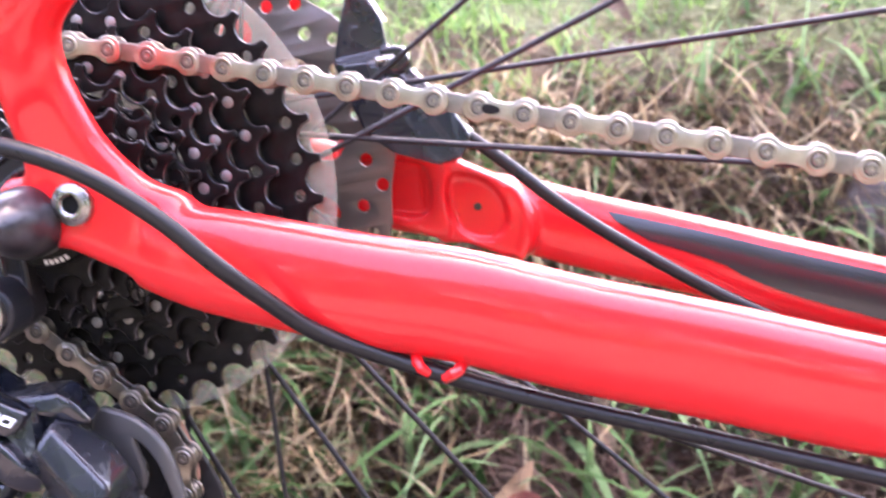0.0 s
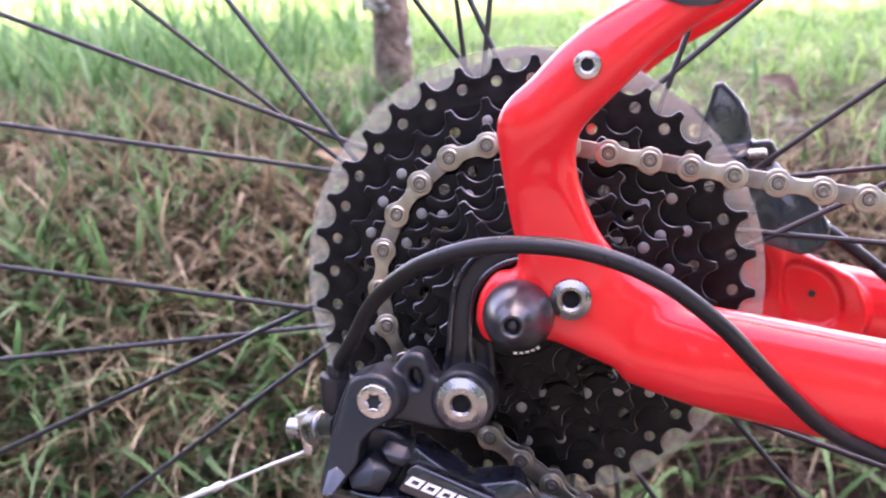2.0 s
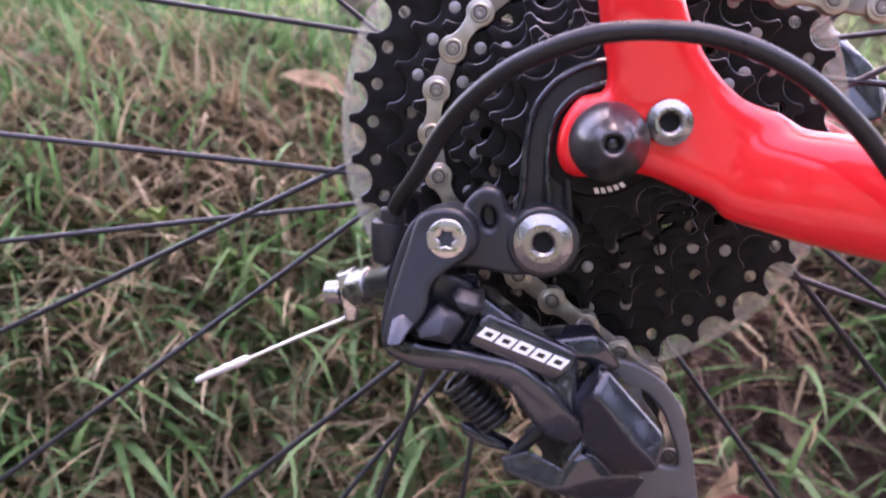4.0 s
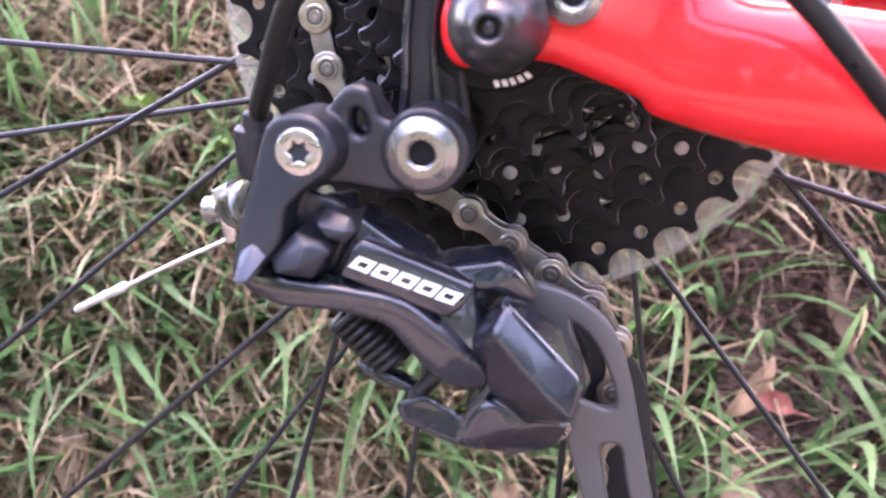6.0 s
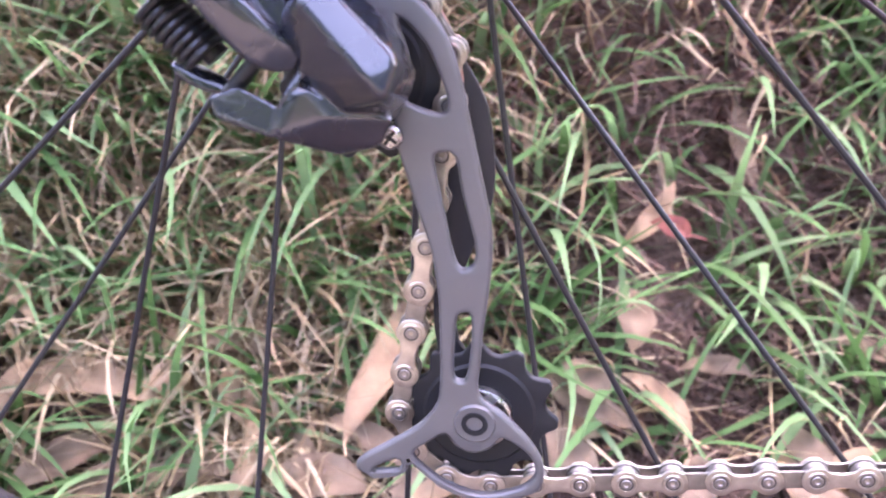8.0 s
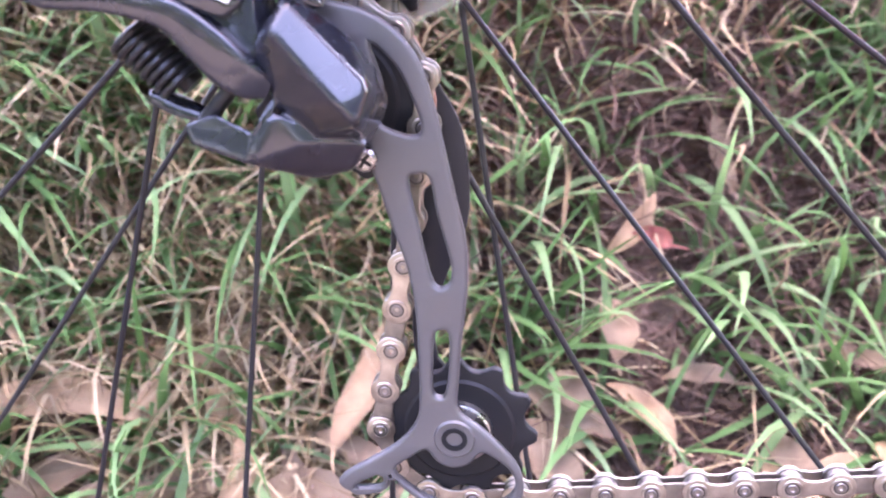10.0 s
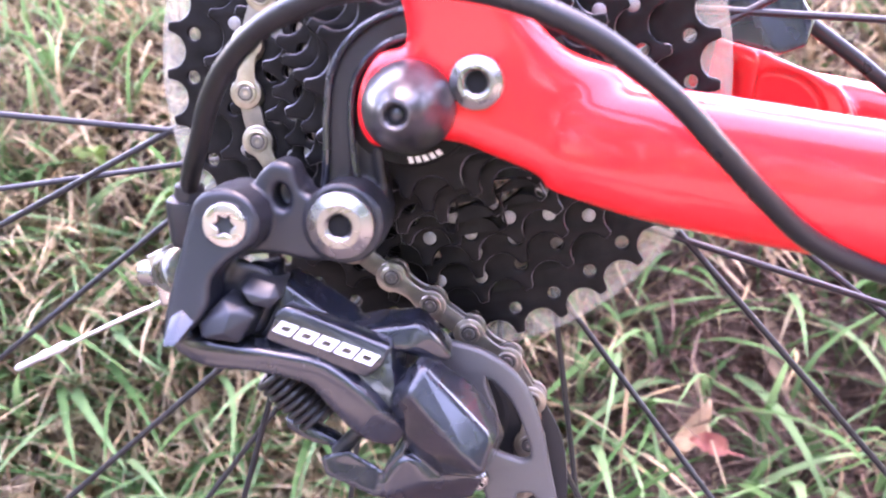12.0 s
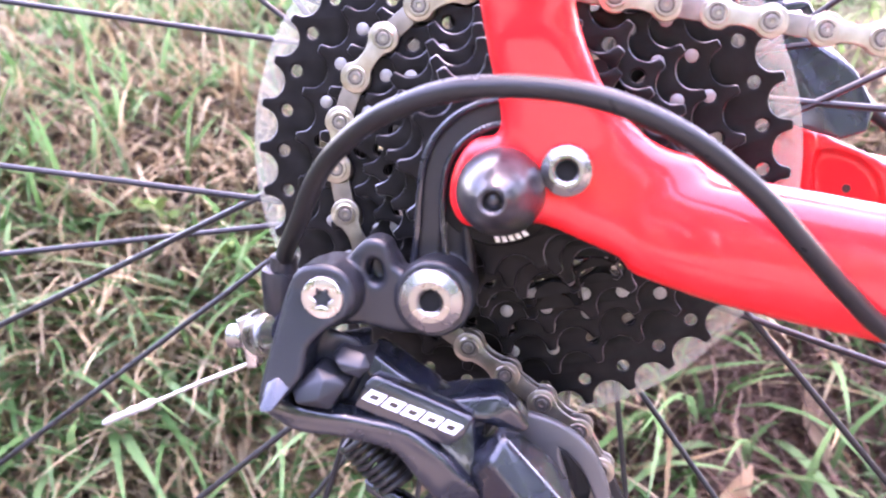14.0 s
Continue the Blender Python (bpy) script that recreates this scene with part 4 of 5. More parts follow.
# turf takes over on the meadow behind the bank's brow
sep = nt.nodes.new("ShaderNodeSeparateXYZ")
mp = nt.nodes.new("ShaderNodeMapRange")
mp.inputs["From Min"].default_value, mp.inputs["From Max"].default_value = 0.45, 0.75
mix = nt.nodes.new("ShaderNodeMixRGB")
nt.links.new(geo.outputs["Position"], n1.inputs["Vector"])
nt.links.new(geo.outputs["Position"], n2.inputs["Vector"])
nt.links.new(n1.outputs["Fac"], r1.inputs[0])
nt.links.new(n2.outputs["Fac"], r2.inputs[0])
nt.links.new(geo.outputs["Position"], sep.inputs[0])
nt.links.new(sep.outputs["Y"], mp.inputs["Value"])
nt.links.new(mp.outputs[0], mix.inputs[0])
nt.links.new(r1.outputs[0], mix.inputs[1])
nt.links.new(r2.outputs[0], mix.inputs[2])
# unseen ground before the bank is added grey, toned for the bicycle's reflections
mp2 = nt.nodes.new("ShaderNodeMapRange")
mp2.inputs["From Min"].default_value, mp2.inputs["From Max"].default_value = -0.05, -0.35
nt.links.new(sep.outputs["Y"], mp2.inputs["Value"])
r3 = nt.nodes.new("ShaderNodeValToRGB")
r3.color_ramp.elements[0].color, r3.color_ramp.elements[1].color = (0.055, 0.050, 0.048, 1), (0.12, 0.11, 0.105, 1)
nt.links.new(n1.outputs["Fac"], r3.inputs[0])
mix2 = nt.nodes.new("ShaderNodeMixRGB")
nt.links.new(mp2.outputs[0], mix2.inputs[0])
nt.links.new(mix.outputs[0], mix2.inputs[1])
nt.links.new(r3.outputs[0], mix2.inputs[2])
nt.links.new(mix2.outputs[0], nt.nodes["Principled BSDF"].inputs["Base Color"])
bmp = nt.nodes.new("ShaderNodeBump")
bmp.inputs["Strength"].default_value, bmp.inputs["Distance"].default_value = 1.0, 0.02
n3 = nt.nodes.new("ShaderNodeTexNoise")
n3.inputs["Scale"].default_value, n3.inputs["Detail"].default_value = 120, 6
nt.links.new(geo.outputs["Position"], n3.inputs["Vector"])
nt.links.new(n3.outputs["Fac"], bmp.inputs["Height"])
nt.links.new(bmp.outputs[0], nt.nodes["Principled BSDF"].inputs["Normal"])
mesh.materials.append(SOIL)
tagged(new("ground", mesh), "brown earth bank with thatch, rising to a grassy meadow", "ground", kind="structure")


# ---- grass ----
def blade_material(name, a, b, c, translucent=0.35):
    m = bpy.data.materials.new(name)
    m.use_nodes = True
    nt = m.node_tree
    p = nt.nodes["Principled BSDF"]
    p.inputs["Roughness"].default_value = 0.55
    p.inputs["Specular IOR Level"].default_value = 0.22
    geo = nt.nodes.new("ShaderNodeNewGeometry")
    r = nt.nodes.new("ShaderNodeValToRGB")
    r.color_ramp.elements[0].color, r.color_ramp.elements[1].color = (*a, 1), (*c, 1)
    e = r.color_ramp.elements.new(0.5)
    e.color = (*b, 1)
    nt.links.new(geo.outputs["Random Per Island"], r.inputs[0])
    nt.links.new(r.outputs[0], p.inputs["Base Color"])
    t = nt.nodes.new("ShaderNodeBsdfTranslucent")
    nt.links.new(r.outputs[0], t.inputs[0])
    mx = nt.nodes.new("ShaderNodeMixShader")
    mx.inputs[0].default_value = translucent
    nt.links.new(p.outputs[0], mx.inputs[1])
    nt.links.new(t.outputs[0], mx.inputs[2])
    nt.links.new(mx.outputs[0], nt.nodes["Material Output"].inputs[0])
    return m


GREEN = blade_material("green_grass", (0.052, 0.125, 0.038), (0.115, 0.25, 0.092), (0.20, 0.33, 0.165), 0.45)
STRAW = blade_material("dry_grass", (0.14, 0.095, 0.052), (0.35, 0.28, 0.17), (0.54, 0.46, 0.315), 0.35)
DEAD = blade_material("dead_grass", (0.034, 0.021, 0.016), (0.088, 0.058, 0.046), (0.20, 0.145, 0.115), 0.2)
MEADOW = blade_material("meadow_grass", (0.15, 0.30, 0.085), (0.23, 0.40, 0.13), (0.34, 0.49, 0.19), 0.4)
rng = np.random.default_rng(7)


def blades(name, x, y, length, width, lean, droop, mat, label, segments=4, swirl=0.0):
    """Many bent, tapering blades as one object."""
    n = len(x)
    z = ground_height(x, y) - 0.004
    turn = rng.normal(-np.pi / 2, 1.5, n)
    bend = rng.normal(0, swirl, n) / segments
    face = turn + np.pi / 2 + rng.normal(0, 0.4, n)
    fx, fy = np.cos(face), np.sin(face)
    px, py, pz = x.copy(), y.copy(), z.copy()
    angle = lean.copy()
    step = length / segments
    rows = []
    for k in range(segments + 1):
        w = width * (1 - (k / segments) ** 1.6) * 0.5 + 0.00015
        rows.append((np.stack([px - fx * w, py - fy * w, pz], 1), np.stack([px + fx * w, py + fy * w, pz], 1)))
        way = turn + bend * k
        px = px + np.sin(angle) * np.cos(way) * step
        py = py + np.sin(angle) * np.sin(way) * step
        pz = pz + np.cos(angle) * step
        angle = angle + droop / segments
    allv = np.stack([v for pair in rows for v in pair], 1).reshape(-1, 3)
    base = np.arange(n)[:, None] * (2 * (segments + 1))
    faces = []
    for k in range(segments):
        faces.append(np.stack([base[:, 0] + 2 * k, base[:, 0] + 2 * k + 1, base[:, 0] + 2 * k + 3, base[:, 0] + 2 * k + 2], 1))
    faces = np.concatenate(faces)
    mesh = bpy.data.meshes.new(name)
    mesh.vertices.add(len(allv))
    mesh.vertices.foreach_set("co", allv.ravel())
    mesh.loops.add(faces.size)
    mesh.loops.foreach_set("vertex_index", faces.ravel())
    mesh.polygons.add(len(faces))
    mesh.polygons.foreach_set("loop_start", np.arange(len(faces)) * 4)
    mesh.polygons.foreach_set("use_smooth", np.ones(len(faces), bool))
    mesh.update(calc_edges=True)
    mesh.materials.append(mat)
    return tagged(new(name, mesh), label, "grass", kind="stuff")


def clumped(n, x0, x1, y0, y1, clumps, spread, share=0.6):
    """Scattered places, a share of them gathered in tufts."""
    cx, cy = rng.uniform(x0, x1, clumps), rng.uniform(y0, y1, clumps)
    k = rng.integers(0, clumps, n)
    tuft = rng.random(n) < share
    x = np.where(tuft, cx[k] + rng.normal(0, spread, n), rng.uniform(x0, x1, n))
    y = np.where(tuft, cy[k] + rng.normal(0, spread, n), rng.uniform(y0, y1, n))
    return x, y


def bank(n, clumps, spread, share, s0=0.14, s1=0.75):
    x, s = clumped(n, -0.75, 0.75, s0, s1, clumps, spread, share)
    return x, s + 0.38 * x


def slope_place(x, y):
    return y - 0.38 * x


def brow(x, y):
    """How far a place lies up the bank: 0 on its slope, 1 at the brow and behind it."""
    return np.clip((slope_place(x, y) - 0.34) / 0.14, 0, 1)


def meadow_edge(x):
    """Where the meadow's short grass begins, up the slope, along the bank."""
    return np.interp(x, [-0.6, -0.43, -0.3, -0.22, -0.12, 0.0, 0.08, 0.2, 0.3, 0.45], [0.84, 0.70, 0.62, 0.58, 0.50, 0.455, 0.43, 0.41, 0.385, 0.37])


def thin(x, y):
    """How sparse the cover is: 1 on the bare stretch ahead of the bicycle's axle, 0 elsewhere."""
    s = slope_place(x, y)
    return np.clip((x + 0.02) / 0.14, 0, 1) * np.clip((s - 0.24) / 0.08, 0, 1) * np.clip((meadow_edge(x) + 0.02 - s) / 0.04, 0, 1)


BIG_LEAVES = ((-0.043, 0.158, 0.025), (0.090, 0.260, 0.014), (-0.205, 0.132, 0.026), (-0.206, 0.097, 0.018), (0.045, 0.14, 0.02))


def free(x, y):
    """No blades stand on the larger fallen leaves or just before them."""
    ok = np.ones(len(x), bool)
    for lx, ly, r in BIG_LEAVES:
        ok &= (np.abs(x - lx) > r * 1.15) | (y > ly + r) | (y < ly - r - 0.03)
    return ok


def gap(x, y):
    """Where the cover lies open down to the dark soil, on the slope behind the rear wheel."""
    n = np.sin(27 * x + 3 * np.sin(19 * y)) * np.sin(33 * y + 4 * np.sin(14 * x)) + 0.4 * np.sin(61 * x + 47 * y)
    return 0.6 * np.clip((n - 0.42) / 0.2, 0, 1) * np.clip((0.56 - slope_place(x, y)) / 0.08, 0, 1)


x, y = bank(9600, 380, 0.020, 0.70, 0.12, 0.80)
more_x, more_s = clumped(3000, -0.66, -0.04, 0.16, 0.60, 120, 0.018, 0.85)
tuft_x, tuft_s = clumped(150, 0.08, 0.42, 0.28, 0.38, 14, 0.007, 0.95)
x, y = np.concatenate([x, more_x]), np.concatenate([y, more_s + 0.38 * more_x])
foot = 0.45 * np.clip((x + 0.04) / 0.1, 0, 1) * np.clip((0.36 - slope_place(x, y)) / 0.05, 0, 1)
past = 0.85 * np.clip((slope_place(x, y) - meadow_edge(x)) / 0.03, 0, 1)
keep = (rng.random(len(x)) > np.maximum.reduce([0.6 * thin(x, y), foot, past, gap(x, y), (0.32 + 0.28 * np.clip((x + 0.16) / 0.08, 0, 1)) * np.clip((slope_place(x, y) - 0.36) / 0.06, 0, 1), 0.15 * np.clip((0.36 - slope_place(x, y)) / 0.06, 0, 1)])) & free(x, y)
x, y = np.concatenate([x[keep], tuft_x]), np.concatenate([y[keep], tuft_s + 0.38 * tuft_x])
n = len(x)
blades("green_grass", x, y, rng.uniform(0.05, 0.14, n) * (1 - 0.5 * brow(x, y)) * (1 - 0.35 * thin(x, y)), rng.uniform(0.0034, 0.0094, n) * (1 - 0.4 * brow(x, y)), np.abs(rng.normal(0.7, 0.4, n)), rng.uniform(0.3, 1.9, n), GREEN, "fresh green grass tufts on the bank", 6, 0.5)
x, y = bank(44000, 900, 0.026, 0.6, 0.05, 0.85)
s = slope_place(x, y)
bare = thin(x, y) * np.clip((meadow_edge(x) - 0.06 - s) / 0.03, 0, 1)
# straw is thinned low on the right, so that darker soil shows
low_right = 0.86 * np.clip((x + 0.05) / 0.1, 0, 1) * np.clip((0.34 - s) / 0.05, 0, 1)
keep = rng.random(len(x)) > np.maximum(np.maximum(0.36 * bare, low_right), 0.95 * np.clip((s - meadow_edge(x) + 0.01) / 0.03, 0, 1))
keep &= free(x, y)
x, y = x[keep], y[keep]
for more_x, more_s in (clumped(11500, -0.66, -0.06, 0.14, 0.66, 260, 0.018, 0.8), clumped(4500, -0.62, -0.06, 0.34, 0.58, 150, 0.016, 0.85), clumped(5200, -0.55, 0.0, 0.13, 0.36, 220, 0.016, 0.75), clumped(5200, 0.0, 0.55, 0.36, 0.45, 130, 0.02, 0.7)):
    x, y = np.concatenate([x, more_x]), np.concatenate([y, more_s + 0.38 * more_x])
keep = (rng.random(len(x)) > 0.8 * gap(x, y)) & free(x, y) & (slope_place(x, y) < meadow_edge(x) + rng.normal(-0.02, 0.02, len(x)))
x, y = x[keep], y[keep]
n = len(x)
blades("dry_grass", x, y, rng.uniform(0.03, 0.11, n) * (1 - 0.42 * brow(x, y)), rng.uniform(0.0012, 0.0042, n) * (1 - 0.3 * brow(x, y)), np.abs(rng.normal(1.2, 0.42, n)), rng.uniform(0.1, 1.6, n), STRAW, "dry straw-coloured grass matted on the bank", 5, 1.2)
x, y = bank(11000, 260, 0.03, 0.55, 0.08, 0.44)
# more of the dark strands low on the right
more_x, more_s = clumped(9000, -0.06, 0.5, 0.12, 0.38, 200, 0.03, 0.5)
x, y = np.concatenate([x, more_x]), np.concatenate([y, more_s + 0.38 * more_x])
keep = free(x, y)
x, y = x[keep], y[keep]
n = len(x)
blades("dead_grass", x, y, rng.uniform(0.02, 0.08, n), rng.uniform(0.0008, 0.0026, n), np.abs(rng.normal(1.35, 0.3, n)), rng.uniform(-0.3, 1.2, n), DEAD, "dark brown dead grass strands over the soil", 5, 1.6)
x, y = clumped(80000, -1.4, 1.6, 0.4, 2.2, 1300, 0.022, 0.55)
keep = slope_place(x, y) > meadow_edge(x) + rng.normal(0, 0.012, len(x))
x, y = x[keep], y[keep]
n = len(x)
blades("meadow_grass", x, y, rng.uniform(0.012, 0.034, n) * np.where(rng.random(n) < 0.10, 2.0, 1.0), rng.uniform(0.0015, 0.0036, n), np.abs(rng.normal(0.7, 0.35, n)), rng.uniform(0.1, 1.4, n), MEADOW, "short green meadow grass behind the bank", 3)
x, y = clumped(420, -1.3, -0.2, 0.5, 1.2, 60, 0.03, 0.75)
more_x, more_s = clumped(520, -0.66, -0.26, 0.62, 0.9, 34, 0.022, 0.7)
x, y = np.concatenate([x, more_x]), np.concatenate([y, more_s + 0.38 * more_x])
n = len(x)
blades("tall_meadow_grass", x, y, rng.uniform(0.05, 0.13, n), rng.uniform(0.003, 0.0065, n), np.abs(rng.normal(0.35, 0.25, n)), rng.uniform(0.1, 1.2, n), GREEN, "taller green grass tufts near the tree", 5)
x, s = clumped(16000, -2.6, 2.6, 0.12, 0.9, 700, 0.05, 0.6)
y = s + 0.38 * np.clip(x, -1.5, 1.5)
keep = np.abs(x) > 0.72
x, y = x[keep], y[keep]
n = len(x)
blades("bank_grass", x, y, rng.uniform(0.05, 0.13, n), rng.uniform(0.005, 0.011, n), np.abs(rng.normal(0.8, 0.4, n)), rng.uniform(0.2, 1.6, n), GREEN, "green grass on the bank further along", 4, 0.5)
x, y = clumped(40000, -4.0, 6.0, 2.2, 9.0, 900, 0.12, 0.4)
n = len(x)
blades("far_meadow_grass", x, y, rng.uniform(0.02, 0.05, n), rng.uniform(0.005, 0.012, n), np.abs(rng.normal(0.7, 0.3, n)), rng.uniform(0.1, 1.2, n), MEADOW, "sunlit meadow grass further off", 2)

# ---- loose earth ----
CLOD = relief(vary(material("earth_crumbs", (0.12, 0.075, 0.055), 0.95), (0.05, 0.03, 0.021), (0.24, 0.16, 0.115), 30), 150, 0.5, 0.002)
cx, cs = rng.uniform(-0.45, 0.6, 5200), rng.uniform(0.1, 0.48, 5200)
cy = cs + 0.38 * cx
size = rng.uniform(0.0012, 0.0045, 5200) * np.where(rng.random(5200) < 0.06, 1.8, 1.0)
corner = np.array([(1, 0, 0), (0.3, 0.95, 0.1), (-0.9, 0.4, 0), (-0.5, -0.8, 0.1), (0.5, -0.85, 0), (0.1, 0.1, 0.75), (0, 0, -0.5)])
turn = rng.uniform(0, 6.283, 5200)
shape = corner[None] * rng.uniform(0.65, 1.2, (5200, 7, 1)) * size[:, None, None]
wx = shape[..., 0] * np.cos(turn)[:, None] - shape[..., 1] * np.sin(turn)[:, None] + cx[:, None]
wy = shape[..., 0] * np.sin(turn)[:, None] + shape[..., 1] * np.cos(turn)[:, None] + cy[:, None]
wz = shape[..., 2] + ground_height(cx, cy)[:, None] + 0.001
tris = [(a, (a + 1) % 5, 5) for a in range(5)] + [((a + 1) % 5, a, 6) for a in range(5)]
mesh = bpy.data.meshes.new("earth_crumbs")
mesh.from_pydata(np.stack([wx, wy, wz], -1).reshape(-1, 3).tolist(), [], (np.arange(5200)[:, None, None] * 7 + np.array(tris)[None]).reshape(-1, 3).tolist())
mesh.materials.append(CLOD)
tagged(new("earth_crumbs", mesh), "brown crumbs of loose earth on the bank", "earth", kind="stuff")

# ---- fallen leaves, stone ----
TAN = relief(vary(material("dry_leaf_tan", (0.4, 0.28, 0.18), 0.7), (0.33, 0.22, 0.135), (0.55, 0.40, 0.25), 60), 200, 0.3, 0.001)
BROWN = relief(vary(material("dry_leaf_brown", (0.25, 0.16, 0.12), 0.7), (0.19, 0.132, 0.088), (0.36, 0.272, 0.185), 60), 200, 0.3, 0.001)
UMBER = relief(vary(material("dry_leaf_umber", (0.11, 0.07, 0.05), 0.7), (0.075, 0.045, 0.032), (0.17, 0.115, 0.085), 60), 200, 0.3, 0.001)
REDLEAF = vary(material("dry_leaf_red", (0.4, 0.1, 0.09), 0.6), (0.24, 0.06, 0.055), (0.40, 0.16, 0.12), 80)


def leaf_mesh(length, width, bend, curl):
    """A lance-shaped leaf with a midrib fold and a sideways bend."""
    bm = bmesh.new()
    rows, steps = [], 12
    for i in range(steps + 1):
        t = i / steps
        w = width * math.sin(math.pi * min(t * 1.02, 1)) ** 0.75 * (1 - 0.25 * t) * 0.5 + 0.0006
        cx, cy = bend * math.sin(math.pi * t), (t - 0.5) * length
        z = curl * math.sin(math.pi * t) + 0.002 * math.sin(9 * t)
        rows.append([bm.verts.new((cx + w * k, cy, z + abs(k) * w * 0.35)) for k in (-1, -0.5, 0, 0.5, 1)])
    for r0, r1 in zip(rows, rows[1:]):
        for k in range(4):
            bm.faces.new((r0[k], r0[k + 1], r1[k + 1], r1[k]))
    bmesh.ops.solidify(bm, geom=bm.faces[:], thickness=0.0004)
    bmesh.ops.recalc_face_normals(bm, faces=bm.faces)
    mesh = bpy.data.meshes.new("leaf")
    for f in bm.faces:
        f.smooth = True
    bm.to_mesh(mesh)
    bm.free()
    return mesh


def put_leaf(x, y, length, width, turn, mat, label, bend=0.006, curl=0.006, lift=0.012):
    mesh = leaf_mesh(length, width, bend, curl)
    mesh.materials.append(mat)
    e = 0.012
    z = float(ground_height(x, y))
    slope = Vector((float(ground_height(x - e, y) - ground_height(x + e, y)), float(ground_height(x, y - e) - ground_height(x, y + e)), 2 * e)).normalized()
    up = Vector((0, 0, 1)).lerp(slope, 0.8).normalized()
    ob = new("fallen_leaf", mesh)
    ob.matrix_world = Matrix.Translation(Vector((x, y, z)) + up * lift) @ up.to_track_quat("Z", "Y").to_matrix().to_4x4() @ pose(0, 0, 0, 0, 0, turn)
    part("stalk", tube([(0, -length / MM / 2 + 1, 0.3), (bend / MM * 0.2, -length / MM / 2 - 4, 0.8), (bend / MM * 0.6, -length / MM / 2 - 9, 0.4)], [0.8, 0.6, 0.5], 6), mat, ob, offset=(0, 0, 0))
    return tagged(ob, label, "leaf", "fallen leaves")


put_leaf(-0.042, 0.158, 0.088, 0.025, 15, TAN, "long tan dry leaf lying on the litter", 0.008, 0.006, 0.036)
put_leaf(0.090, 0.258, 0.024, 0.013, 60, REDLEAF, "small faded red leaf in the grass", 0.001, 0.003, 0.036)
put_leaf(0.070, 0.196, 0.042, 0.024, -40, BROWN, "broad pinkish brown dry leaf", 0.002, 0.004, 0.02)
put_leaf(-0.205, 0.132, 0.082, 0.020, 84, TAN, "long curved tan dry leaf on the litter", 0.014, 0.005, 0.03)
put_leaf(-0.206, 0.096, 0.052, 0.022, 100, BROWN, "broad greyish brown dry leaf on the litter", 0.004, 0.004, 0.03)
put_leaf(-0.116, 0.112, 0.046, 0.015, -22, TAN, "pinkish tan dry leaf standing on edge", 0.006, 0.004, 0.03)
put_leaf(-0.075, 0.104, 0.050, 0.026, 75, BROWN, "broad pale brown dry leaf on the litter", 0.002, 0.003, 0.03)
put_leaf(0.047, 0.166, 0.030, 0.021, 30, BROWN, "short broad brown dry leaf", 0.001, 0.004, 0.03)
put_leaf(0.043, 0.122, 0.042, 0.024, 20, BROWN, "broad pinkish brown dry leaf on the litter", 0.001, 0.003, 0.03)
put_leaf(0.082, 0.262, 0.046, 0.013, -52, TAN, "tan dry leaf caught in the grass", 0.003, 0.003, 0.026)
put_leaf(0.155, 0.548, 0.045, 0.016, 70, UMBER, "curled dark brown leaf on the meadow's edge", 0.004, 0.012, 0.014)
put_leaf(-0.172, 0.386, 0.060, 0.018, 68, TAN, "pinkish tan dry leaf below the tree", 0.003, 0.005, 0.018)
put_leaf(-0.372, 0.380, 0.045, 0.016, 60, BROWN, "brown dry leaf at the brow", 0.004, 0.006, 0.014)
for x, y, turn, mat in [(0.046, 0.16, 40, BROWN), (-0.13, 0.172, 70, BROWN), (-0.14, 0.11, 95, BROWN), (0.12, 0.19, 75, BROWN), (0.085, 0.165, 20, TAN), (-0.25, 0.115, 110, BROWN), (-0.088, 0.112, 10, BROWN), (0.16, 0.15, -10, BROWN), (0.14, 0.315, 160, BROWN), (0.02, 0.13, 90, BROWN), (-0.03, 0.115, 150, BROWN), (0.21, 0.22, 40, BROWN), (-0.32, 0.14, 20, TAN), (0.0, 0.10, 60, BROWN), (0.1, 0.12, 120, BROWN), (-0.18, 0.09, 140, BROWN), (0.16, 0.11, 15, BROWN), (0.06, 0.085, 100, BROWN), (-0.07, 0.08, 30, BROWN), (0.23, 0.15, 130, BROWN)] + [(random.uniform(-0.3, 0.26), random.uniform(0.07, 0.165), random.uniform(0, 180), random.choice((BROWN, TAN))) for _ in range(20)]:
    put_leaf(x, y, random.uniform(0.035, 0.062), random.uniform(0.013, 0.021), turn + random.uniform(-15, 15), mat, "brown dry leaf lying in the litter", random.uniform(-0.006, 0.006), random.uniform(0.002, 0.01), random.uniform(0.014, 0.028))
WEED = relief(vary(material("weed_leaf", (0.2, 0.34, 0.1), 0.5), (0.13, 0.25, 0.06), (0.30, 0.44, 0.16), 60), 300, 0.3, 0.0006)


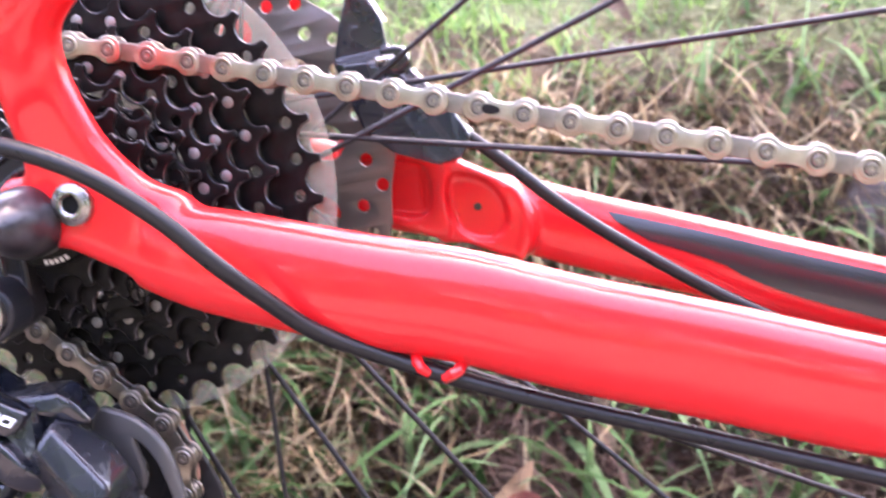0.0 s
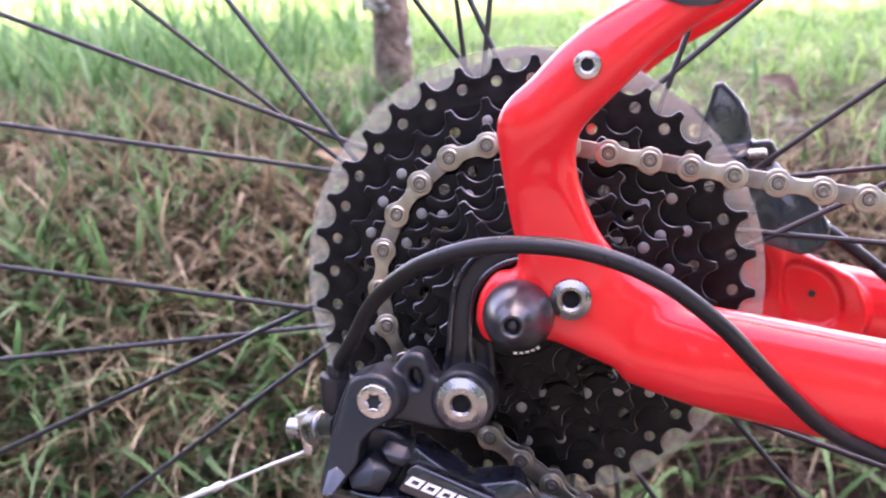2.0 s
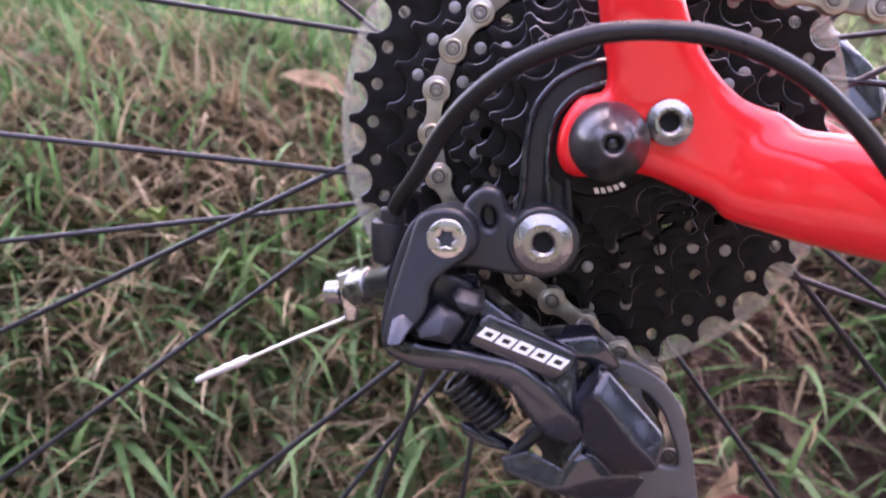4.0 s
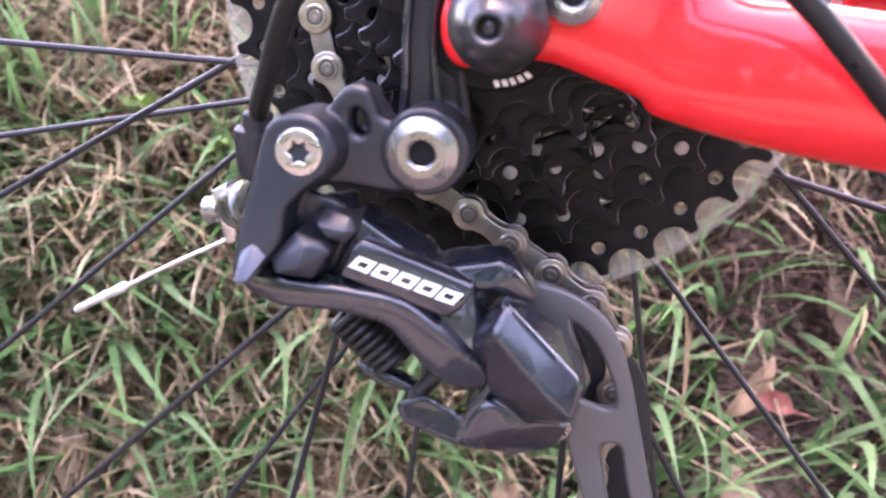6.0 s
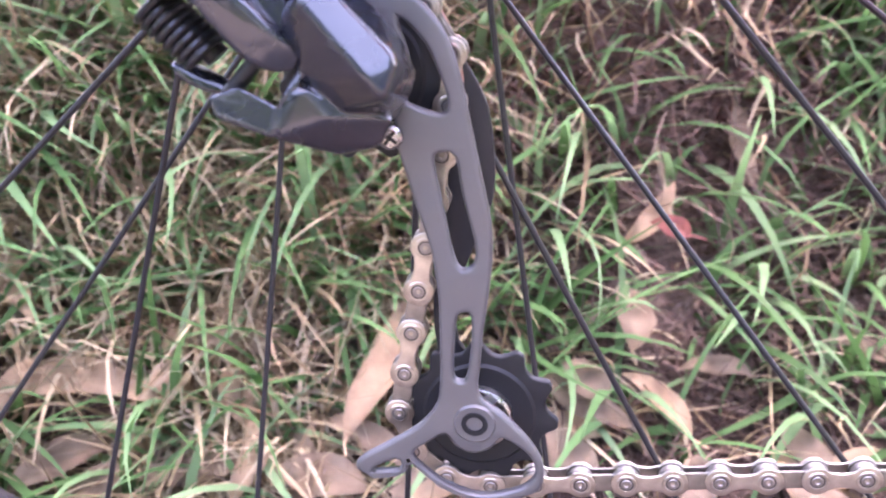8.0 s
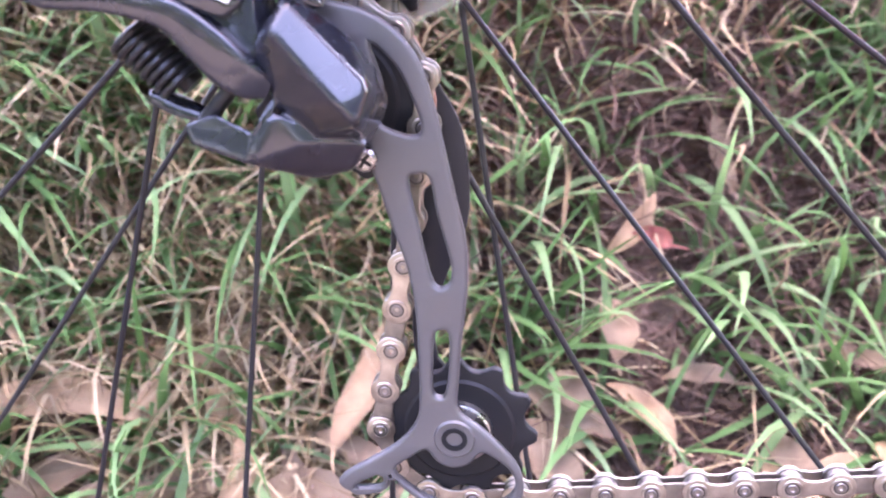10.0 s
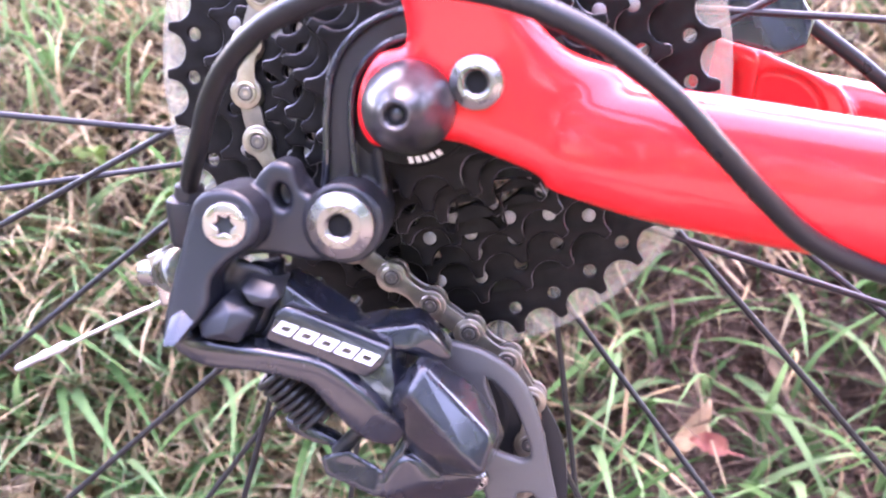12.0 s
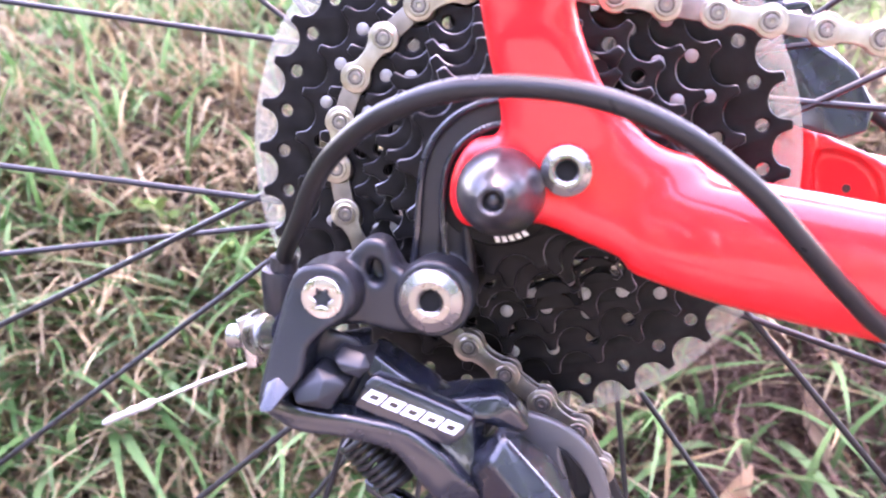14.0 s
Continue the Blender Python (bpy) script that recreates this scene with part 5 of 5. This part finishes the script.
def weed(x, y, turns, size, tall):
    """A low broad-leaved plant: a short stem with a few oval leaves."""
    plant = new("weed")
    plant.location = (x, y, float(ground_height(x, y)))
    part("stem", tube([(0, 0, -3), (1, -1, tall * 0.5), (0, -3, tall)], [1.1, 0.9, 0.7], 6), WEED, plant, offset=(0, 0, 0))
    for k, turn in enumerate(turns):
        mesh = leaf_mesh(size * (1 - 0.12 * k), size * 0.62, 0.001, 0.004)
        mesh.materials.append(WEED)
        blade = new("leaf", mesh)
        blade.parent = plant
        blade.matrix_basis = Matrix.Translation((0, -3 * MM, (tall - 6 * k) * MM)) @ pose(0, 0, 0, 0, 0, turn) @ pose(0, 0, 0, 25, 0, 0) @ Matrix.Translation((0, size * 0.5, 0))
        tagged(blade, "")
    return tagged(plant, "low green weed with broad oval leaves", "weed", "weeds on the bank")


weed(-0.245, 0.268, (200, 95, 300), 0.026, 55)
weed(-0.275, 0.225, (160, 250, 30), 0.022, 48)
weed(-0.205, 0.262, (220, 120), 0.02, 58)
twig = new("twig", bpy.data.meshes.new("twig"))
bm = tube([Vector((px_, py_, float(ground_height(px_, py_)) + 0.016)) / MM for px_, py_ in ((-0.050, 0.214), (-0.061, 0.198), (-0.068, 0.182), (-0.080, 0.166))], [1.2, 1.5, 1.6, 1.3], 8)
bm.to_mesh(twig.data)
bm.free()
twig.data.materials.append(BROWN)
tagged(twig, "thin grey-brown dry twig on the litter", "twig")
STONE = relief(vary(material("grey_stone", (0.2, 0.19, 0.2), 0.9), (0.085, 0.08, 0.086), (0.21, 0.195, 0.20), 25), 60, 0.6, 0.004)
bm = bmesh.new()
bmesh.ops.create_icosphere(bm, subdivisions=4, radius=1)
for v in bm.verts:
    v.co = Vector((v.co.x * 0.05, v.co.y * 0.035, v.co.z * 0.036)) * (1 + 0.35 * noise.noise(v.co * 1.1) + 0.12 * noise.noise(v.co * 3.1))
mesh = bpy.data.meshes.new("stone")
bm.to_mesh(mesh)
bm.free()
mesh.materials.append(STONE)
stone = new("stone", mesh)
stone.location = (0.365, 0.475, float(ground_height(0.365, 0.475)) + 0.012)
tagged(stone, "dull grey stone half sunk in the bank", "stone")

# ---- tree ----
BARK = relief(vary(material("tree_bark", (0.1, 0.08, 0.06), 0.9), (0.05, 0.034, 0.025), (0.27, 0.20, 0.15), 60), 90, 1.0, 0.012, 8)
LICHEN = vary(material("lichen", (0.4, 0.42, 0.36), 0.95), (0.17, 0.18, 0.14), (0.54, 0.54, 0.47), 90)
LEAF = blade_material("tree_leaf", (0.03, 0.06, 0.012), (0.05, 0.10, 0.02), (0.10, 0.16, 0.04), 0.3)
tree = new("tree")
TREE_AT = (-0.166, 0.53)
tree.location = (*TREE_AT, float(ground_height(*TREE_AT)) - 0.02)
tagged(tree, "slender tree trunk with lichen-covered bark at the meadow's edge", "tree")


def limb(points, radii, n=14, rough=0.004):
    bm = tube([Vector(p) / MM for p in points], [r / MM for r in radii], n)
    for v in bm.verts:
        v.co += Vector((noise.noise(v.co * 30), noise.noise(v.co * 30 + Vector((9, 3, 1))), 0)) * rough
    return bm


trunk_line = catmull([(0, 0, 0), (0.0, 0, 0.1), (-0.005, 0.0, 0.3), (0.015, 0.02, 0.8), (0.0, 0.2, 1.7), (-0.25, 0.65, 3.0), (-0.5, 1.0, 3.9)], 8, False)
trunk = part("trunk", limb(trunk_line, [0.0185 - 0.002 * min(k / 6, 1) - 0.004 * k / 40 for k in range(len(trunk_line))], 22, 0.003), BARK, tree, "rough brown bark", offset=(0, 0, 0))
scales = bmesh.new()
for k in range(4200):
    a, h = random.uniform(0, 6.283), random.uniform(0.05, 0.75)
    spot = Vector((0.0182 * math.cos(a) - 0.003, 0.0182 * math.sin(a), h))
    if noise.noise(Vector((spot.x * 50, spot.y * 50, h * 22))) < 0.06 - 0.25 * min(h / 0.2, 1) + 0.3 * (h < 0.09):
        continue
    size = random.uniform(0.0010, 0.0046)
    m = Matrix.Translation(spot) @ Vector((math.cos(a), math.sin(a), 0)).to_track_quat("Z", "X").to_matrix().to_4x4() @ Euler((random.uniform(-0.5, 0.5), random.uniform(-0.5, 0.5), random.uniform(0, 3))).to_matrix().to_4x4() @ Matrix.Diagonal((size, size * random.uniform(0.4, 1), size * 0.55, 1))
    bmesh.ops.create_icosphere(scales, subdivisions=1, radius=1, matrix=m)
tagged(part("lichen", scales, LICHEN, trunk, "pale grey lichen flakes", offset=(0, 0, 0)), "pale grey lichen flakes", kind="stuff")
# unseen limbs and leaves, added and sized to shade the bicycle and bank
crown_rng = np.random.default_rng(3)
for k in range(8):
    a = 2 * math.pi * k / 8 + 0.3
    reach = 1.2 + 0.25 * (k % 3)
    start = Vector((0.0, 0.2, 1.7)).lerp(Vector((-0.45, 0.93, 3.7)), 0.35 + 0.08 * k)
    end = Vector((-0.6 + 1.2 * reach * math.cos(a), 1.08 + 0.7 * reach * math.sin(a), 4.5 + 0.05 * k))
    line = catmull([tuple(start), tuple(start.lerp(end, 0.5) + Vector((0, 0, 0.15))), tuple(end)], 5, False)
    part("limb", limb(line, [0.012 - 0.0009 * i for i in range(len(line))], 8), BARK, tree, offset=(0, 0, 0))
n = 16000
u = crown_rng.normal(0, 1, (n, 3))
u /= np.linalg.norm(u, axis=1)[:, None]
rad = crown_rng.uniform(0.0, 1, n) ** 0.6
centres = u * rad[:, None] * np.array([2.4, 1.3, 0.6]) + np.array([-0.62, 1.08, 4.6])
lump = np.array([noise.noise(Vector(c) * 1.3) for c in centres])
centres = centres[lump > -0.2]
n = len(centres)
d1 = crown_rng.normal(0, 1, (n, 3))
d1 /= np.linalg.norm(d1, axis=1)[:, None]
d2 = np.cross(d1, crown_rng.normal(0, 1, (n, 3)))
d2 /= np.linalg.norm(d2, axis=1)[:, None]
L, W = crown_rng.uniform(0.08, 0.13, (n, 1)), crown_rng.uniform(0.035, 0.06, (n, 1))
v = np.stack([centres - d1 * L, centres + d2 * W, centres + d1 * L, centres - d2 * W], 1).reshape(-1, 3)
mesh = bpy.data.meshes.new("shade_crown")
mesh.from_pydata(v.tolist(), [], np.arange(4 * n).reshape(-1, 4).tolist())
mesh.materials.append(LEAF)
shade_crown = new("shade_crown", mesh)
shade_crown.parent = tree

# ---- unseen bushes added behind the camera to close the place and darken reflections ----
hedge_rng = np.random.default_rng(11)
n = 9000
a = hedge_rng.uniform(radians(170), radians(370), n)
r = 4.4 + hedge_rng.uniform(0, 0.9, n) + 0.4 * np.sin(a * 7)
h = hedge_rng.uniform(0, 1, n) ** 0.8 * (3.4 + 0.6 * np.sin(a * 5 + 1) + 0.3 * np.sin(a * 13)) - 0.25
centres = np.stack([r * np.cos(a), r * np.sin(a), h], 1)
d1 = hedge_rng.normal(0, 1, (n, 3))
d1 /= np.linalg.norm(d1, axis=1)[:, None]
d2 = np.cross(d1, hedge_rng.normal(0, 1, (n, 3)))
d2 /= np.linalg.norm(d2, axis=1)[:, None]
L, W = hedge_rng.uniform(0.12, 0.22, (n, 1)), hedge_rng.uniform(0.07, 0.11, (n, 1))
v = np.stack([centres - d1 * L, centres + d2 * W, centres + d1 * L, centres - d2 * W], 1).reshape(-1, 3)
mesh = bpy.data.meshes.new("bushes")
mesh.from_pydata(v.tolist(), [], np.arange(4 * n).reshape(-1, 4).tolist())
mesh.materials.append(LEAF)
tagged(new("bushes", mesh), "unseen tall dark green bushes, added to darken reflections", "bushes", kind="stuff")
